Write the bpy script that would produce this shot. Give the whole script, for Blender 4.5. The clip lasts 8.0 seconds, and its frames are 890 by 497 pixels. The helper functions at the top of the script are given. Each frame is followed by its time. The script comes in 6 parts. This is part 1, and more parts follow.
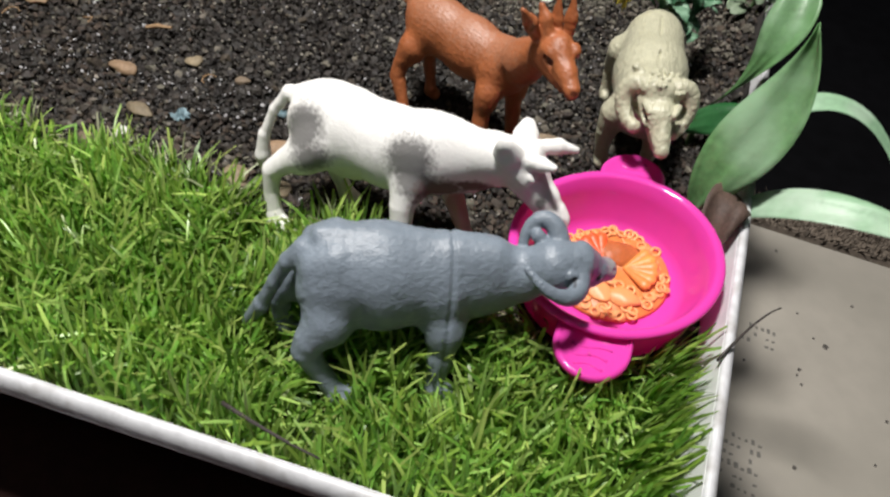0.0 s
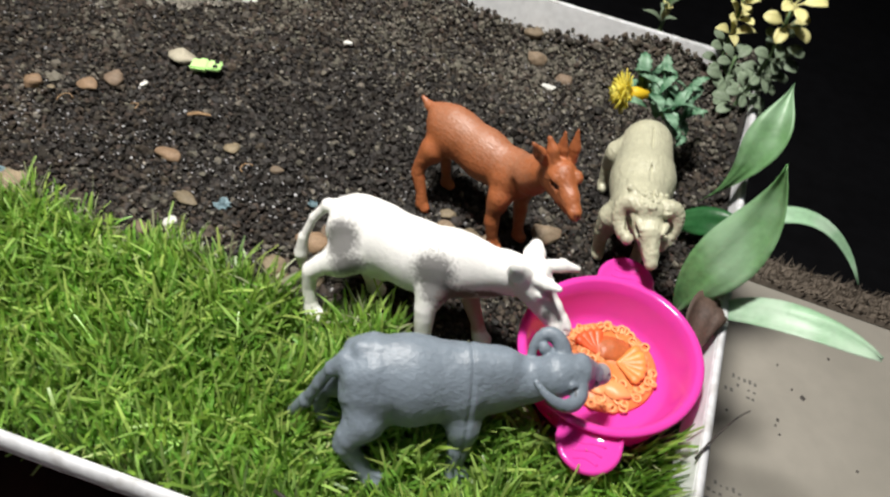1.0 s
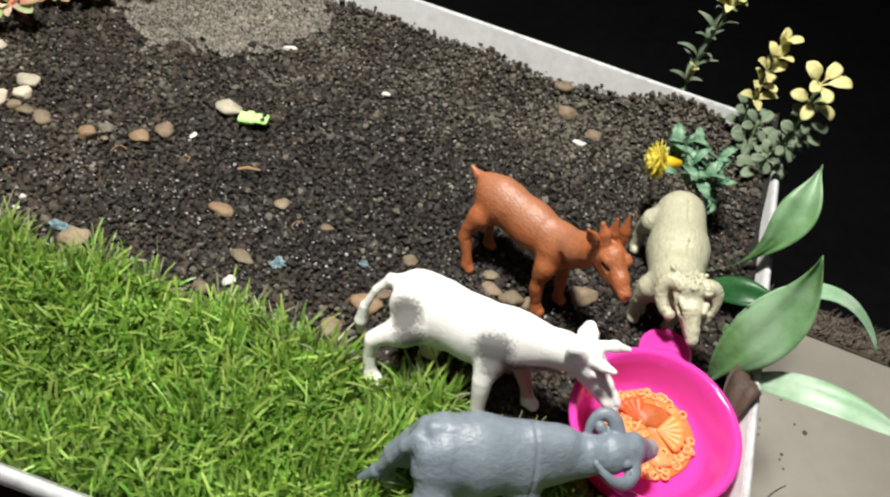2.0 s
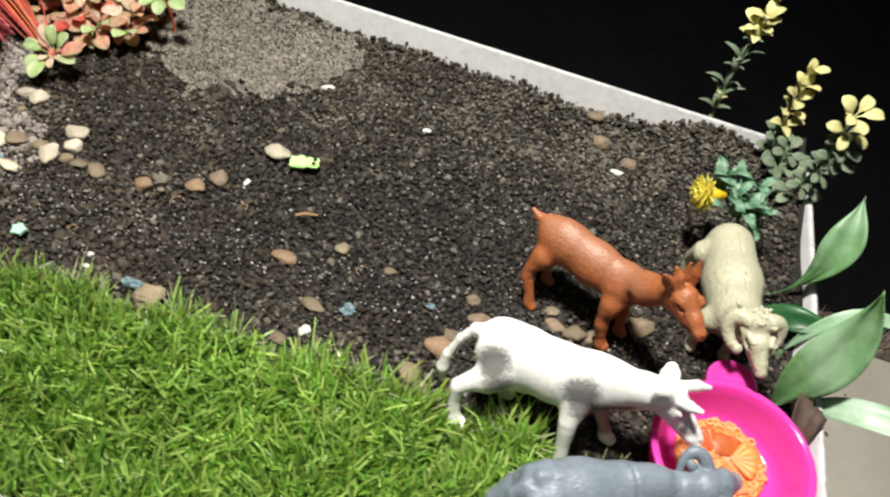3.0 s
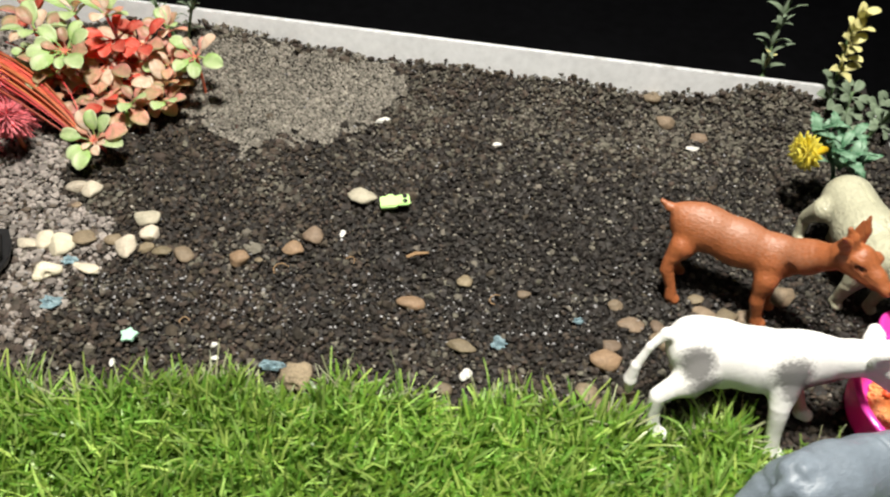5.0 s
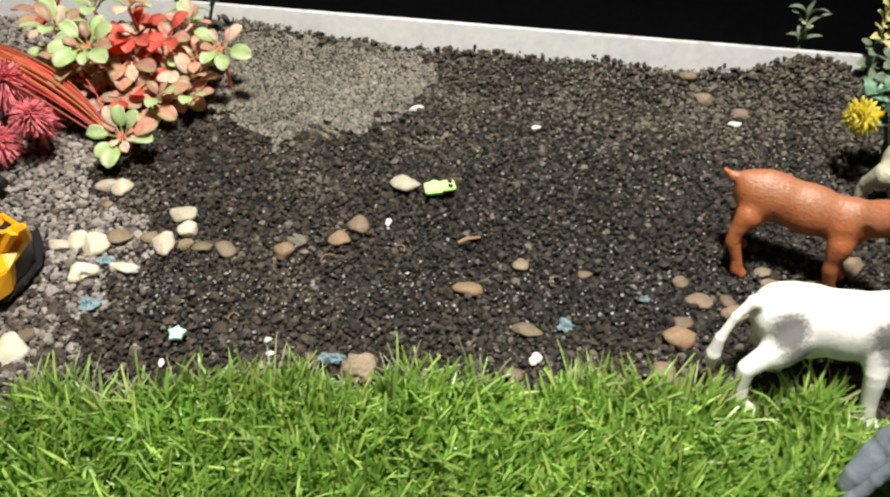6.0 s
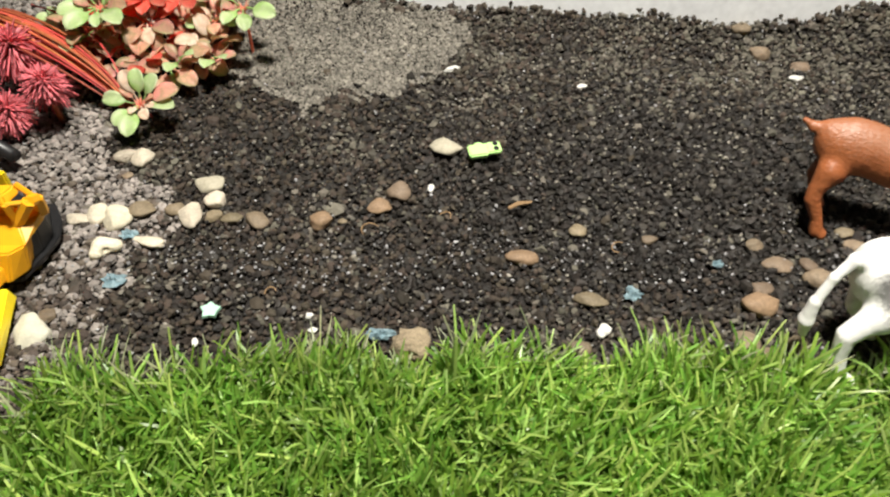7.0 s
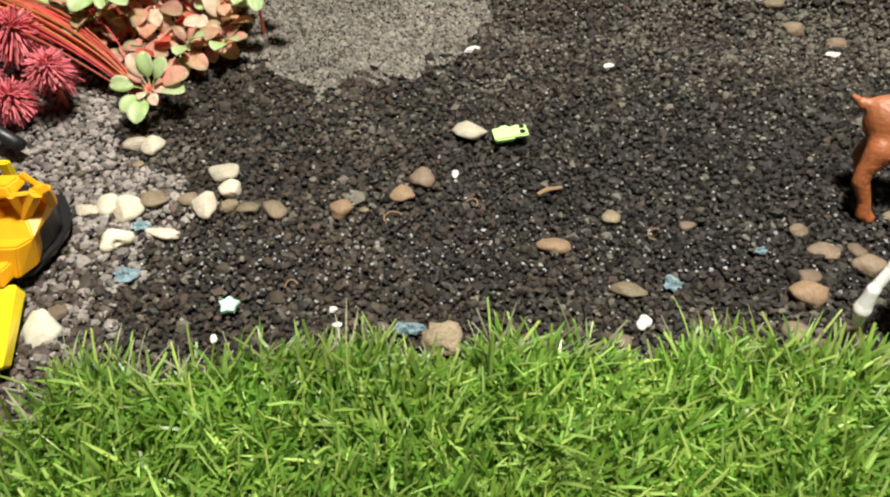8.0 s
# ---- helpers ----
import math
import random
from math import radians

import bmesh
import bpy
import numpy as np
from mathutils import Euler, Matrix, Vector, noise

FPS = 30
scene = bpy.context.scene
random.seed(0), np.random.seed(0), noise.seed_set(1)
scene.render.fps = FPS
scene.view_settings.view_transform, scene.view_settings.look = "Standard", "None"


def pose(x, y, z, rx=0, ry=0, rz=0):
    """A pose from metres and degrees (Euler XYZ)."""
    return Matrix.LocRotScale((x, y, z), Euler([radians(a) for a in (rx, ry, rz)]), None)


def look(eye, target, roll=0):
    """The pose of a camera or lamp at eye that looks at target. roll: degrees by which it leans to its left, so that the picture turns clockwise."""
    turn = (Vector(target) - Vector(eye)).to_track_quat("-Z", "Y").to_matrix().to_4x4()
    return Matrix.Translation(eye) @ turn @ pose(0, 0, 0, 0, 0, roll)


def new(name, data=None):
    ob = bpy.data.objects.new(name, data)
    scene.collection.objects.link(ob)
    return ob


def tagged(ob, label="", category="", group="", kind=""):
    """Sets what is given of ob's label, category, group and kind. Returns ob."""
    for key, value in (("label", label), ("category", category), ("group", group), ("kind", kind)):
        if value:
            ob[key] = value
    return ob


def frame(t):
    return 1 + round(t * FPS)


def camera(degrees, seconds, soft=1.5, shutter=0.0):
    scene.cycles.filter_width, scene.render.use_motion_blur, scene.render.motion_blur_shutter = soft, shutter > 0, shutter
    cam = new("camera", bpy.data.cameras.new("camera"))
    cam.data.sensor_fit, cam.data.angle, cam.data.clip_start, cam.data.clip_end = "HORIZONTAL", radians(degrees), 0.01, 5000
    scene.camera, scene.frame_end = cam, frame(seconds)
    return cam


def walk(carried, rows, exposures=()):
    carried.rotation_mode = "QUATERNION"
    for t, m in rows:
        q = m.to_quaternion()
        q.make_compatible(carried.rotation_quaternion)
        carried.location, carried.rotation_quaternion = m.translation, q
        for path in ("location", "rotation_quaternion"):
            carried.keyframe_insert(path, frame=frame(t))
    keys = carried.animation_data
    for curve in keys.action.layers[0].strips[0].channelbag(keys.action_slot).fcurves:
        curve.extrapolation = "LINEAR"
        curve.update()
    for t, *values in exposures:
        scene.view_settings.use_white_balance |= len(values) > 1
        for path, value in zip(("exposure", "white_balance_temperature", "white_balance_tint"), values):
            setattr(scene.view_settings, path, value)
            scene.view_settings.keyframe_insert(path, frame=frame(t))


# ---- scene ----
import itertools

cam = camera(70.0, 8.0, soft=2.2, shutter=0.5)
PATH = [
    (0.0, 0.00345, -0.00851, 0.18067, 38.926, -4.208, 14.985),
    (0.5, -0.00164, -0.00588, 0.20195, 39.020, -4.576, 15.007),
    (1.0, -0.01119, -0.00533, 0.22640, 39.520, -5.385, 15.434),
    (1.5, -0.02757, 0.00058, 0.24300, 39.131, -6.375, 16.074),
    (3.0, -0.09567, -0.00005, 0.27329, 39.144, -7.297, 12.333),
    (3.5, -0.12286, -0.00133, 0.27458, 40.079, -6.207, 8.897),
    (4.0, -0.14042, 0.00476, 0.26845, 40.488, -4.097, 3.378),
    (4.5, -0.16590, 0.00624, 0.26439, 40.493, -3.672, 1.542),
    (6.0, -0.21968, 0.00464, 0.23576, 42.379, -2.091, -2.195),
    (6.5, -0.23131, 0.01225, 0.22184, 41.663, -2.076, -2.436),
    (7.0, -0.23838, 0.01566, 0.20985, 41.253, -0.792, -2.676),
    (7.5, -0.24245, 0.02027, 0.20286, 40.802, -0.068, -2.896),
    (8.0, -0.24787, 0.02562, 0.19979, 40.138, -0.142, -2.892),
]
walk(cam, [(t, pose(x, y, z, rx, ry, rz)) for t, x, y, z, rx, ry, rz in PATH], [(0.0, -0.49, 6200, 13.5), (1.5, -0.33, 6320, 11.0), (3.5, -0.17, 6450, 10.0), (6.5, -0.13, 6520, 10.0), (8.0, -0.11, 6540, 9.5)])

# ---- world and light ----
world = bpy.data.worlds.new("world")
scene.world = world
world.use_nodes = True
world.node_tree.nodes["Background"].inputs[0].default_value = (0.85, 0.92, 1.0, 1)
world.node_tree.nodes["Background"].inputs[1].default_value = 0.075


def area_lamp(name, eye, target, size, watts, colour):
    data = bpy.data.lights.new(name, "AREA")
    data.shape, data.size, data.energy, data.color = "DISK", size, watts, colour
    ob = new(name, data)
    ob.matrix_world = look(eye, target)
    return ob


area_lamp("lamp", (-0.18, 0.215, 0.74), (-0.16, 0.16, 0.0), 0.10, 13.6, (1.0, 0.955, 0.86))
# added fill from the front that lifts near sides and shadows; no known source
area_lamp("front_fill", (-0.1, -0.25, 1.62), (-0.1, 0.15, 0.0), 0.7, 1.7, (0.93, 0.96, 1.0))


# ---- materials ----
def material(name, colour, rough=0.6, spread=0.15, size=60.0, bump=0.2, bump_size=400.0, island=0.0, metal=0.0, object_random=0.0, spec=0.5, hue=0.0, grain=None, depth=0.0006):
    """A surface with colour variation at two scales and a fine relief. size, bump_size: how many features to the metre."""
    m = bpy.data.materials.new(name)
    m.use_nodes = True
    n, l = m.node_tree.nodes, m.node_tree.links
    p = n["Principled BSDF"]
    p.inputs["Roughness"].default_value = rough
    p.inputs["Metallic"].default_value = metal
    p.inputs["Specular IOR Level"].default_value = spec
    co = n.new("ShaderNodeTexCoord")
    big, fine = n.new("ShaderNodeTexNoise"), n.new("ShaderNodeTexNoise")
    big.inputs["Scale"].default_value, fine.inputs["Scale"].default_value = size, size * 7
    big.inputs["Detail"].default_value = fine.inputs["Detail"].default_value = 4
    add = n.new("ShaderNodeMath")
    add.operation = "ADD"
    for i, t in enumerate((big, fine)):
        l.new(co.outputs["Object"], t.inputs["Vector"])
        l.new(t.outputs["Fac"], add.inputs[i])
    span = n.new("ShaderNodeMapRange")
    span.inputs["From Min"].default_value, span.inputs["From Max"].default_value = 0.7, 1.3
    span.inputs["To Min"].default_value, span.inputs["To Max"].default_value = 1 - spread, 1 + spread
    l.new(add.outputs[0], span.inputs["Value"])
    hsv = n.new("ShaderNodeHueSaturation")
    hsv.inputs["Color"].default_value = (*colour, 1)
    value = span.outputs[0]
    source = None
    if island:
        geo = n.new("ShaderNodeNewGeometry")
        source, amount = geo.outputs["Random Per Island"], island
    if object_random:
        info = n.new("ShaderNodeObjectInfo")
        source, amount = info.outputs["Random"], object_random
    if source is not None:
        vary = n.new("ShaderNodeMapRange")
        vary.inputs["To Min"].default_value, vary.inputs["To Max"].default_value = 1 - amount, 1 + amount
        l.new(source, vary.inputs["Value"])
        times = n.new("ShaderNodeMath")
        times.operation = "MULTIPLY"
        l.new(value, times.inputs[0])
        l.new(vary.outputs[0], times.inputs[1])
        value = times.outputs[0]
        if hue:
            scramble = n.new("ShaderNodeMath")
            scramble.operation = "MULTIPLY"
            scramble.inputs[1].default_value = 57.31
            l.new(source, scramble.inputs[0])
            part_of = n.new("ShaderNodeMath")
            part_of.operation = "FRACT"
            l.new(scramble.outputs[0], part_of.inputs[0])
            turn = n.new("ShaderNodeMapRange")
            turn.inputs["To Min"].default_value, turn.inputs["To Max"].default_value = 0.5 - hue, 0.5 + hue
            l.new(part_of.outputs[0], turn.inputs["Value"])
            l.new(turn.outputs[0], hsv.inputs["Hue"])
    l.new(value, hsv.inputs["Value"])
    l.new(hsv.outputs[0], p.inputs["Base Color"])
    if bump:
        relief = n.new("ShaderNodeTexNoise")
        relief.inputs["Scale"].default_value, relief.inputs["Detail"].default_value = bump_size, 5
        along = co.outputs["Object"]
        if grain:
            stretch = n.new("ShaderNodeMapping")
            stretch.inputs["Scale"].default_value = grain
            l.new(along, stretch.inputs["Vector"])
            along = stretch.outputs[0]
        l.new(along, relief.inputs["Vector"])
        b = n.new("ShaderNodeBump")
        b.inputs["Strength"].default_value, b.inputs["Distance"].default_value = bump, depth
        l.new(relief.outputs["Fac"], b.inputs["Height"])
        l.new(b.outputs[0], p.inputs["Normal"])
    return m


def painted(m, colour, spots, edge=0.0014, wobble=0.0042, size=220.0):
    """Adds spots of paint or of pale sheen (centre, radius, in the thing's own metres) in another colour, with a
    ragged, brushed edge.
    """
    n, l = m.node_tree.nodes, m.node_tree.links
    p = n["Principled BSDF"]
    base = p.inputs["Base Color"].links[0].from_socket
    co = n.new("ShaderNodeTexCoord")
    ragged = n.new("ShaderNodeTexNoise")
    ragged.inputs["Scale"].default_value, ragged.inputs["Detail"].default_value = size, 6
    l.new(co.outputs["Object"], ragged.inputs["Vector"])
    push = n.new("ShaderNodeMath")
    push.operation, push.inputs[1].default_value = "MULTIPLY_ADD", wobble * 2
    push.inputs[2].default_value = -wobble
    l.new(ragged.outputs["Fac"], push.inputs[0])
    nearest = None
    for (x, y, z), (rx, ry, rz) in spots:
        shift = n.new("ShaderNodeVectorMath")
        shift.operation, shift.inputs[1].default_value = "SUBTRACT", (x, y, z)
        l.new(co.outputs["Object"], shift.inputs[0])
        scale = n.new("ShaderNodeVectorMath")
        scale.operation, scale.inputs[1].default_value = "MULTIPLY", (0.01 / rx, 0.01 / ry, 0.01 / rz)
        l.new(shift.outputs[0], scale.inputs[0])
        length = n.new("ShaderNodeVectorMath")
        length.operation = "LENGTH"
        l.new(scale.outputs[0], length.inputs[0])
        if nearest is None:
            nearest = length.outputs["Value"]
        else:
            least = n.new("ShaderNodeMath")
            least.operation = "MINIMUM"
            l.new(nearest, least.inputs[0])
            l.new(length.outputs["Value"], least.inputs[1])
            nearest = least.outputs[0]
    total = n.new("ShaderNodeMath")
    l.new(nearest, total.inputs[0])
    l.new(push.outputs[0], total.inputs[1])
    fac = n.new("ShaderNodeMapRange")
    fac.inputs["From Min"].default_value, fac.inputs["From Max"].default_value = 0.01 - edge, 0.01 + edge
    fac.inputs["To Min"].default_value, fac.inputs["To Max"].default_value = 1, 0
    l.new(total.outputs[0], fac.inputs["Value"])
    mix = n.new("ShaderNodeMix")
    mix.data_type = "RGBA"
    l.new(fac.outputs[0], mix.inputs["Factor"])
    l.new(base, mix.inputs["A"])
    mix.inputs["B"].default_value = (*colour, 1)
    l.new(mix.outputs["Result"], p.inputs["Base Color"])
    return m


def streaked(m, colour, size, low, high, along=(0, 0, 1)):
    """Mixes a second tone in soft blotches into a leaf."""
    n, l = m.node_tree.nodes, m.node_tree.links
    p = n["Principled BSDF"]
    base = p.inputs["Base Color"].links[0].from_socket
    co, tex = n.new("ShaderNodeTexCoord"), n.new("ShaderNodeTexNoise")
    tex.inputs["Scale"].default_value, tex.inputs["Detail"].default_value = size, 3
    l.new(co.outputs["Object"], tex.inputs["Vector"])
    span = n.new("ShaderNodeMapRange")
    span.inputs["From Min"].default_value, span.inputs["From Max"].default_value = low, high
    l.new(tex.outputs["Fac"], span.inputs["Value"])
    mix = n.new("ShaderNodeMix")
    mix.data_type = "RGBA"
    l.new(span.outputs[0], mix.inputs["Factor"])
    l.new(base, mix.inputs["A"])
    mix.inputs["B"].default_value = (*colour, 1)
    l.new(mix.outputs["Result"], p.inputs["Base Color"])
    return m


def leafy(m, amount=0.3):
    """Lets some light through a thin leaf."""
    n, l = m.node_tree.nodes, m.node_tree.links
    p = n["Principled BSDF"]
    thin = n.new("ShaderNodeBsdfTranslucent")
    l.new(p.inputs["Base Color"].links[0].from_socket, thin.inputs["Color"])
    mix = n.new("ShaderNodeMixShader")
    mix.inputs[0].default_value = amount
    l.new(p.outputs[0], mix.inputs[1])
    l.new(thin.outputs[0], mix.inputs[2])
    l.new(mix.outputs[0], n["Material Output"].inputs["Surface"])
    return m


WHITE_TRAY = leafy(material("tray_plastic", (0.84, 0.85, 0.86), 0.35, 0.10, 30, 0.05, 300), 0.18)
RIM_PLASTIC = leafy(streaked(material("rim_plastic", (0.74, 0.75, 0.77), 0.4, 0.18, 40, 0.25, 250), (0.50, 0.49, 0.48), 110, 0.52, 0.72), 0.15)
SOIL_BASE = material("soil_base", (0.018, 0.015, 0.013), 0.95, 0.3, 200, 0.8, 900)
GRANULE = material("granule", (0.0455, 0.0340, 0.0240), 0.75, 0.3, 30, 0.5, 2500, island=0.7, hue=0.02)
GREY_GRANULE = material("grey_granule", (0.265, 0.236, 0.214), 0.9, 0.25, 25, 0.4, 1500, island=0.45, hue=0.01)
BLACK_GRANULE = material("black_granule", (0.0220, 0.0180, 0.0145), 0.62, 0.3, 30, 0.5, 2500, island=0.6, hue=0.02)
DUSTY = material("dusty_granule", (0.112, 0.101, 0.079), 0.8, 0.3, 30, 0.5, 2500, island=0.45, hue=0.02)
BROWN_GRANULE = material("brown_granule", (0.085, 0.066, 0.052), 0.8, 0.25, 25, 0.4, 1500, island=0.6, hue=0.015)
SAND = material("sand", (0.205, 0.188, 0.158), 0.9, 0.3, 25, 0.4, 2000, island=0.42, hue=0.01)
SPECK = material("speck", (0.29, 0.285, 0.29), 0.5, 0.2, 100, 0.2, 900, island=0.4)
TURF = leafy(material("turf", (0.215, 0.385, 0.058), 0.36, 0.25, 25, 0.0, 400, island=0.40, hue=0.02), 0.45)
# paler blade colour that also carries the turf's milky highlights
PALE_TURF = leafy(material("pale_turf", (0.37, 0.53, 0.13), 0.34, 0.25, 25, 0.0, 400, island=0.4, hue=0.02), 0.35)
FRAYED = leafy(material("frayed_turf", (0.36, 0.39, 0.22), 0.5, 0.2, 60, 0.0, 400, island=0.35, hue=0.02), 0.3)
THATCH = leafy(material("thatch", (0.32, 0.34, 0.12), 0.6, 0.2, 60, 0.0, 400, island=0.4), 0.2)
BACKING = material("turf_backing", (0.05, 0.085, 0.02), 0.95, 0.4, 150, 0.6, 600)
PINK = leafy(material("pink_plastic", (0.92, 0.075, 0.52), 0.12, 0.02, 40, 0.02, 200), 0.26)
COW_WHITE = material("white_figurine", (0.90, 0.89, 0.86), 0.45, 0.03, 60, 0.3, 1500, grain=(0.6, 1, 0.8), depth=0.0004)
painted(COW_WHITE, (0.22, 0.215, 0.21), [((0.0140, -0.0020, 0.0390), (0.0070, 0.0100, 0.0075)), ((0.0180, -0.0030, 0.0310), (0.0065, 0.0090, 0.0055)), ((0.0520, -0.0020, 0.0400), (0.0078, 0.0090, 0.0078)), ((0.0545, -0.0030, 0.0340), (0.0060, 0.0085, 0.0050)), ((0.0960, -0.0015, 0.0385), (0.0018, 0.0024, 0.0020))], edge=0.0030, wobble=0.0050, size=700.0)
painted(COW_WHITE, (0.17, 0.12, 0.105), [((0.0630, -0.0010, 0.0300), (0.0080, 0.0100, 0.0048)), ((0.0740, 0.0005, 0.0330), (0.0070, 0.0080, 0.0026))], edge=0.003, wobble=0.007, size=600.0)
painted(COW_WHITE, (0.55, 0.33, 0.30), [((0.069, 0.0085, 0.012), (0.007, 0.008, 0.013)), ((0.1045, 0.0002, 0.0322), (0.0020, 0.0040, 0.0022))])
DEER_BROWN = material("brown_figurine", (0.33, 0.104, 0.036), 0.44, 0.18, 80, 0.6, 1100, grain=(0.45, 1, 0.7), depth=0.0006)
painted(DEER_BROWN, (0.12, 0.03, 0.012), [((0.0884, -0.0125, 0.0562), (0.0012, 0.0014, 0.0011)), ((0.0750, -0.0083, 0.0600), (0.0016, 0.0018, 0.0009))], wobble=0.001)
# the sheen on top of the goat's back, put into its colour
painted(DEER_BROWN, (0.36, 0.165, 0.095), [((0.026, 0.002, 0.0470), (0.031, 0.0095, 0.0060))], edge=0.007, wobble=0.016, size=900.0)
RAM_CREAM = material("cream_figurine", (0.48, 0.47, 0.34), 0.32, 0.12, 70, 0.8, 900, grain=(0.35, 1, 0.8), depth=0.0008)
painted(RAM_CREAM, (0.05, 0.035, 0.02), [((0.0806, -0.0058, 0.0462), (0.0014, 0.0012, 0.0006)), ((0.0806, 0.0034, 0.0468), (0.0014, 0.0012, 0.0006)), ((0.0890, -0.0010, 0.0405), (0.0008, 0.0008, 0.0005)), ((0.0892, 0.0028, 0.0405), (0.0008, 0.0008, 0.0005))], wobble=0.0004)
BUFFALO_GREY = material("grey_figurine", (0.187, 0.225, 0.268), 0.40, 0.12, 60, 0.5, 1500, grain=(0.5, 1, 0.9), depth=0.0005)
painted(BUFFALO_GREY, (0.33, 0.31, 0.32), [((0.1030, 0.0070, 0.0300), (0.0040, 0.0060, 0.0045))])
painted(BUFFALO_GREY, (0.02, 0.02, 0.022), [((0.0880, -0.0030, 0.0400), (0.0012, 0.0030, 0.0008))], wobble=0.0004)
# the room's darkness is put into these near-black base colours
SHADED_FLOOR = material("shaded_floor", (0.0045, 0.0046, 0.0056), 0.8, 0.3, 8, 0.1, 60, spec=0.08)
SHADED_WALL = material("shaded_wall", (0.004, 0.004, 0.005), 0.9, 0.2, 4, 0.1, 60, spec=0.08)
DARK_WOOD = material("dark_wood", (0.040, 0.015, 0.011), 0.6, 0.3, 30, 0.2, 200, spec=0.15)


# ---- mesh helpers ----
def mesh_from(name, verts, faces, smooth=False):
    me = bpy.data.meshes.new(name)
    me.from_pydata([tuple(map(float, v)) for v in verts], [], [tuple(map(int, f)) for f in faces])
    if smooth:
        me.polygons.foreach_set("use_smooth", [True] * len(me.polygons))
    me.update()
    return me


def put(name, me, mat, parent=None, label="", m=None):
    ob = new(name, me)
    if mat and not me.materials:
        me.materials.append(mat)
    if m is not None:
        ob.matrix_basis = m
    if parent:
        ob.parent = parent
    if label:
        ob["label"] = label
    return ob


def thing(name, label, category, m=None, group="", kind=""):
    ob = new(name)
    ob.empty_display_size = 0.01
    if m is not None:
        ob.matrix_basis = m
    return tagged(ob, label, category, group, kind)


def bm_mesh(name, bm, smooth=True):
    bmesh.ops.recalc_face_normals(bm, faces=bm.faces)
    me = bpy.data.meshes.new(name)
    bm.to_mesh(me)
    bm.free()
    if smooth:
        me.polygons.foreach_set("use_smooth", [True] * len(me.polygons))
    return me


def lathe(profile, steps=64):
    """A closed profile of (radius, z) turned round the z axis."""
    verts, faces, k = [], [], len(profile)
    for i in range(steps):
        a = math.tau * i / steps
        verts += [(r * math.cos(a), r * math.sin(a), z) for r, z in profile]
    for i in range(steps):
        j = (i + 1) % steps
        faces += [(i * k + q, j * k + q, j * k + (q + 1) % k, i * k + (q + 1) % k) for q in range(k)]
    return verts, faces


def tube(points, radii, sides=8):
    """A closed round tube along points."""
    pts = [Vector(p) for p in points]
    verts, faces = [], []
    side = None
    for i, p in enumerate(pts):
        way = (pts[min(i + 1, len(pts) - 1)] - pts[max(i - 1, 0)]).normalized()
        if side is None:
            side = way.orthogonal().normalized()
        side = (side - way * side.dot(way)).normalized()
        up = way.cross(side)
        r = radii[i] if hasattr(radii, "__len__") else radii
        verts += [p + r * (side * math.cos(math.tau * k / sides) + up * math.sin(math.tau * k / sides)) for k in range(sides)]
    for i in range(len(pts) - 1):
        for k in range(sides):
            q = (k + 1) % sides
            faces.append((i * sides + k, i * sides + q, (i + 1) * sides + q, (i + 1) * sides + k))
    faces.append(tuple(range(sides))[::-1])
    faces.append(tuple((len(pts) - 1) * sides + k for k in range(sides)))
    return verts, faces


def bezier(a, b, c, d, steps=8):
    a, b, c, d = map(Vector, (a, b, c, d))
    out = []
    for i in range(steps + 1):
        t = i / steps
        out.append(a * (1 - t) ** 3 + b * 3 * t * (1 - t) ** 2 + c * 3 * t * t * (1 - t) + d * t ** 3)
    return out


# ---- sculpted figurines: blended round limbs, meshed on a fine grid ----
def surface_nets(d, origin, h):
    s = d < 0
    n = [k - 1 for k in d.shape]
    cut = lambda a, o: a[o[0]:o[0] + n[0], o[1]:o[1] + n[1], o[2]:o[2] + n[2]]
    corners = [(i, j, k) for i in (0, 1) for j in (0, 1) for k in (0, 1)]
    count = sum(cut(s, o).astype(np.int8) for o in corners)
    mixed = (count > 0) & (count < 8)
    at = np.argwhere(mixed)
    pos, hits = np.zeros((len(at), 3)), np.zeros(len(at))
    for a in corners:
        for axis in range(3):
            if a[axis]:
                continue
            b = tuple(v + (q == axis) for q, v in enumerate(a))
            da, db = cut(d, a)[mixed], cut(d, b)[mixed]
            cross = (da < 0) != (db < 0)
            t = np.where(cross, da / np.where(cross, da - db, 1), 0)
            p = np.repeat(np.array([a], float), len(at), 0)
            p[:, axis] += t
            pos[cross] += p[cross]
            hits[cross] += 1
    verts = (at + pos / hits[:, None]) * h + origin
    index = np.full(n, -1)
    index[mixed] = np.arange(len(at))
    faces = []
    for axis in range(3):
        u, v = [(1, 2), (2, 0), (0, 1)][axis]
        lo = [slice(1, n[q]) for q in range(3)]
        hi = list(lo)
        lo[axis], hi[axis] = slice(0, n[axis]), slice(1, n[axis] + 1)
        first, second = s[tuple(lo)], s[tuple(hi)]
        for flip in (False, True):
            e = np.argwhere(first & ~second if not flip else ~first & second)
            add = np.ones(3, int)
            add[axis] = 0
            e = e + add
            def cell(du, dv):
                q = e.copy()
                q[:, u] -= du
                q[:, v] -= dv
                return index[q[:, 0], q[:, 1], q[:, 2]]
            quad = np.stack([cell(1, 1), cell(0, 1), cell(0, 0), cell(1, 0)], 1)
            faces.append(quad[:, ::-1] if flip else quad)
    return verts, np.concatenate(faces)


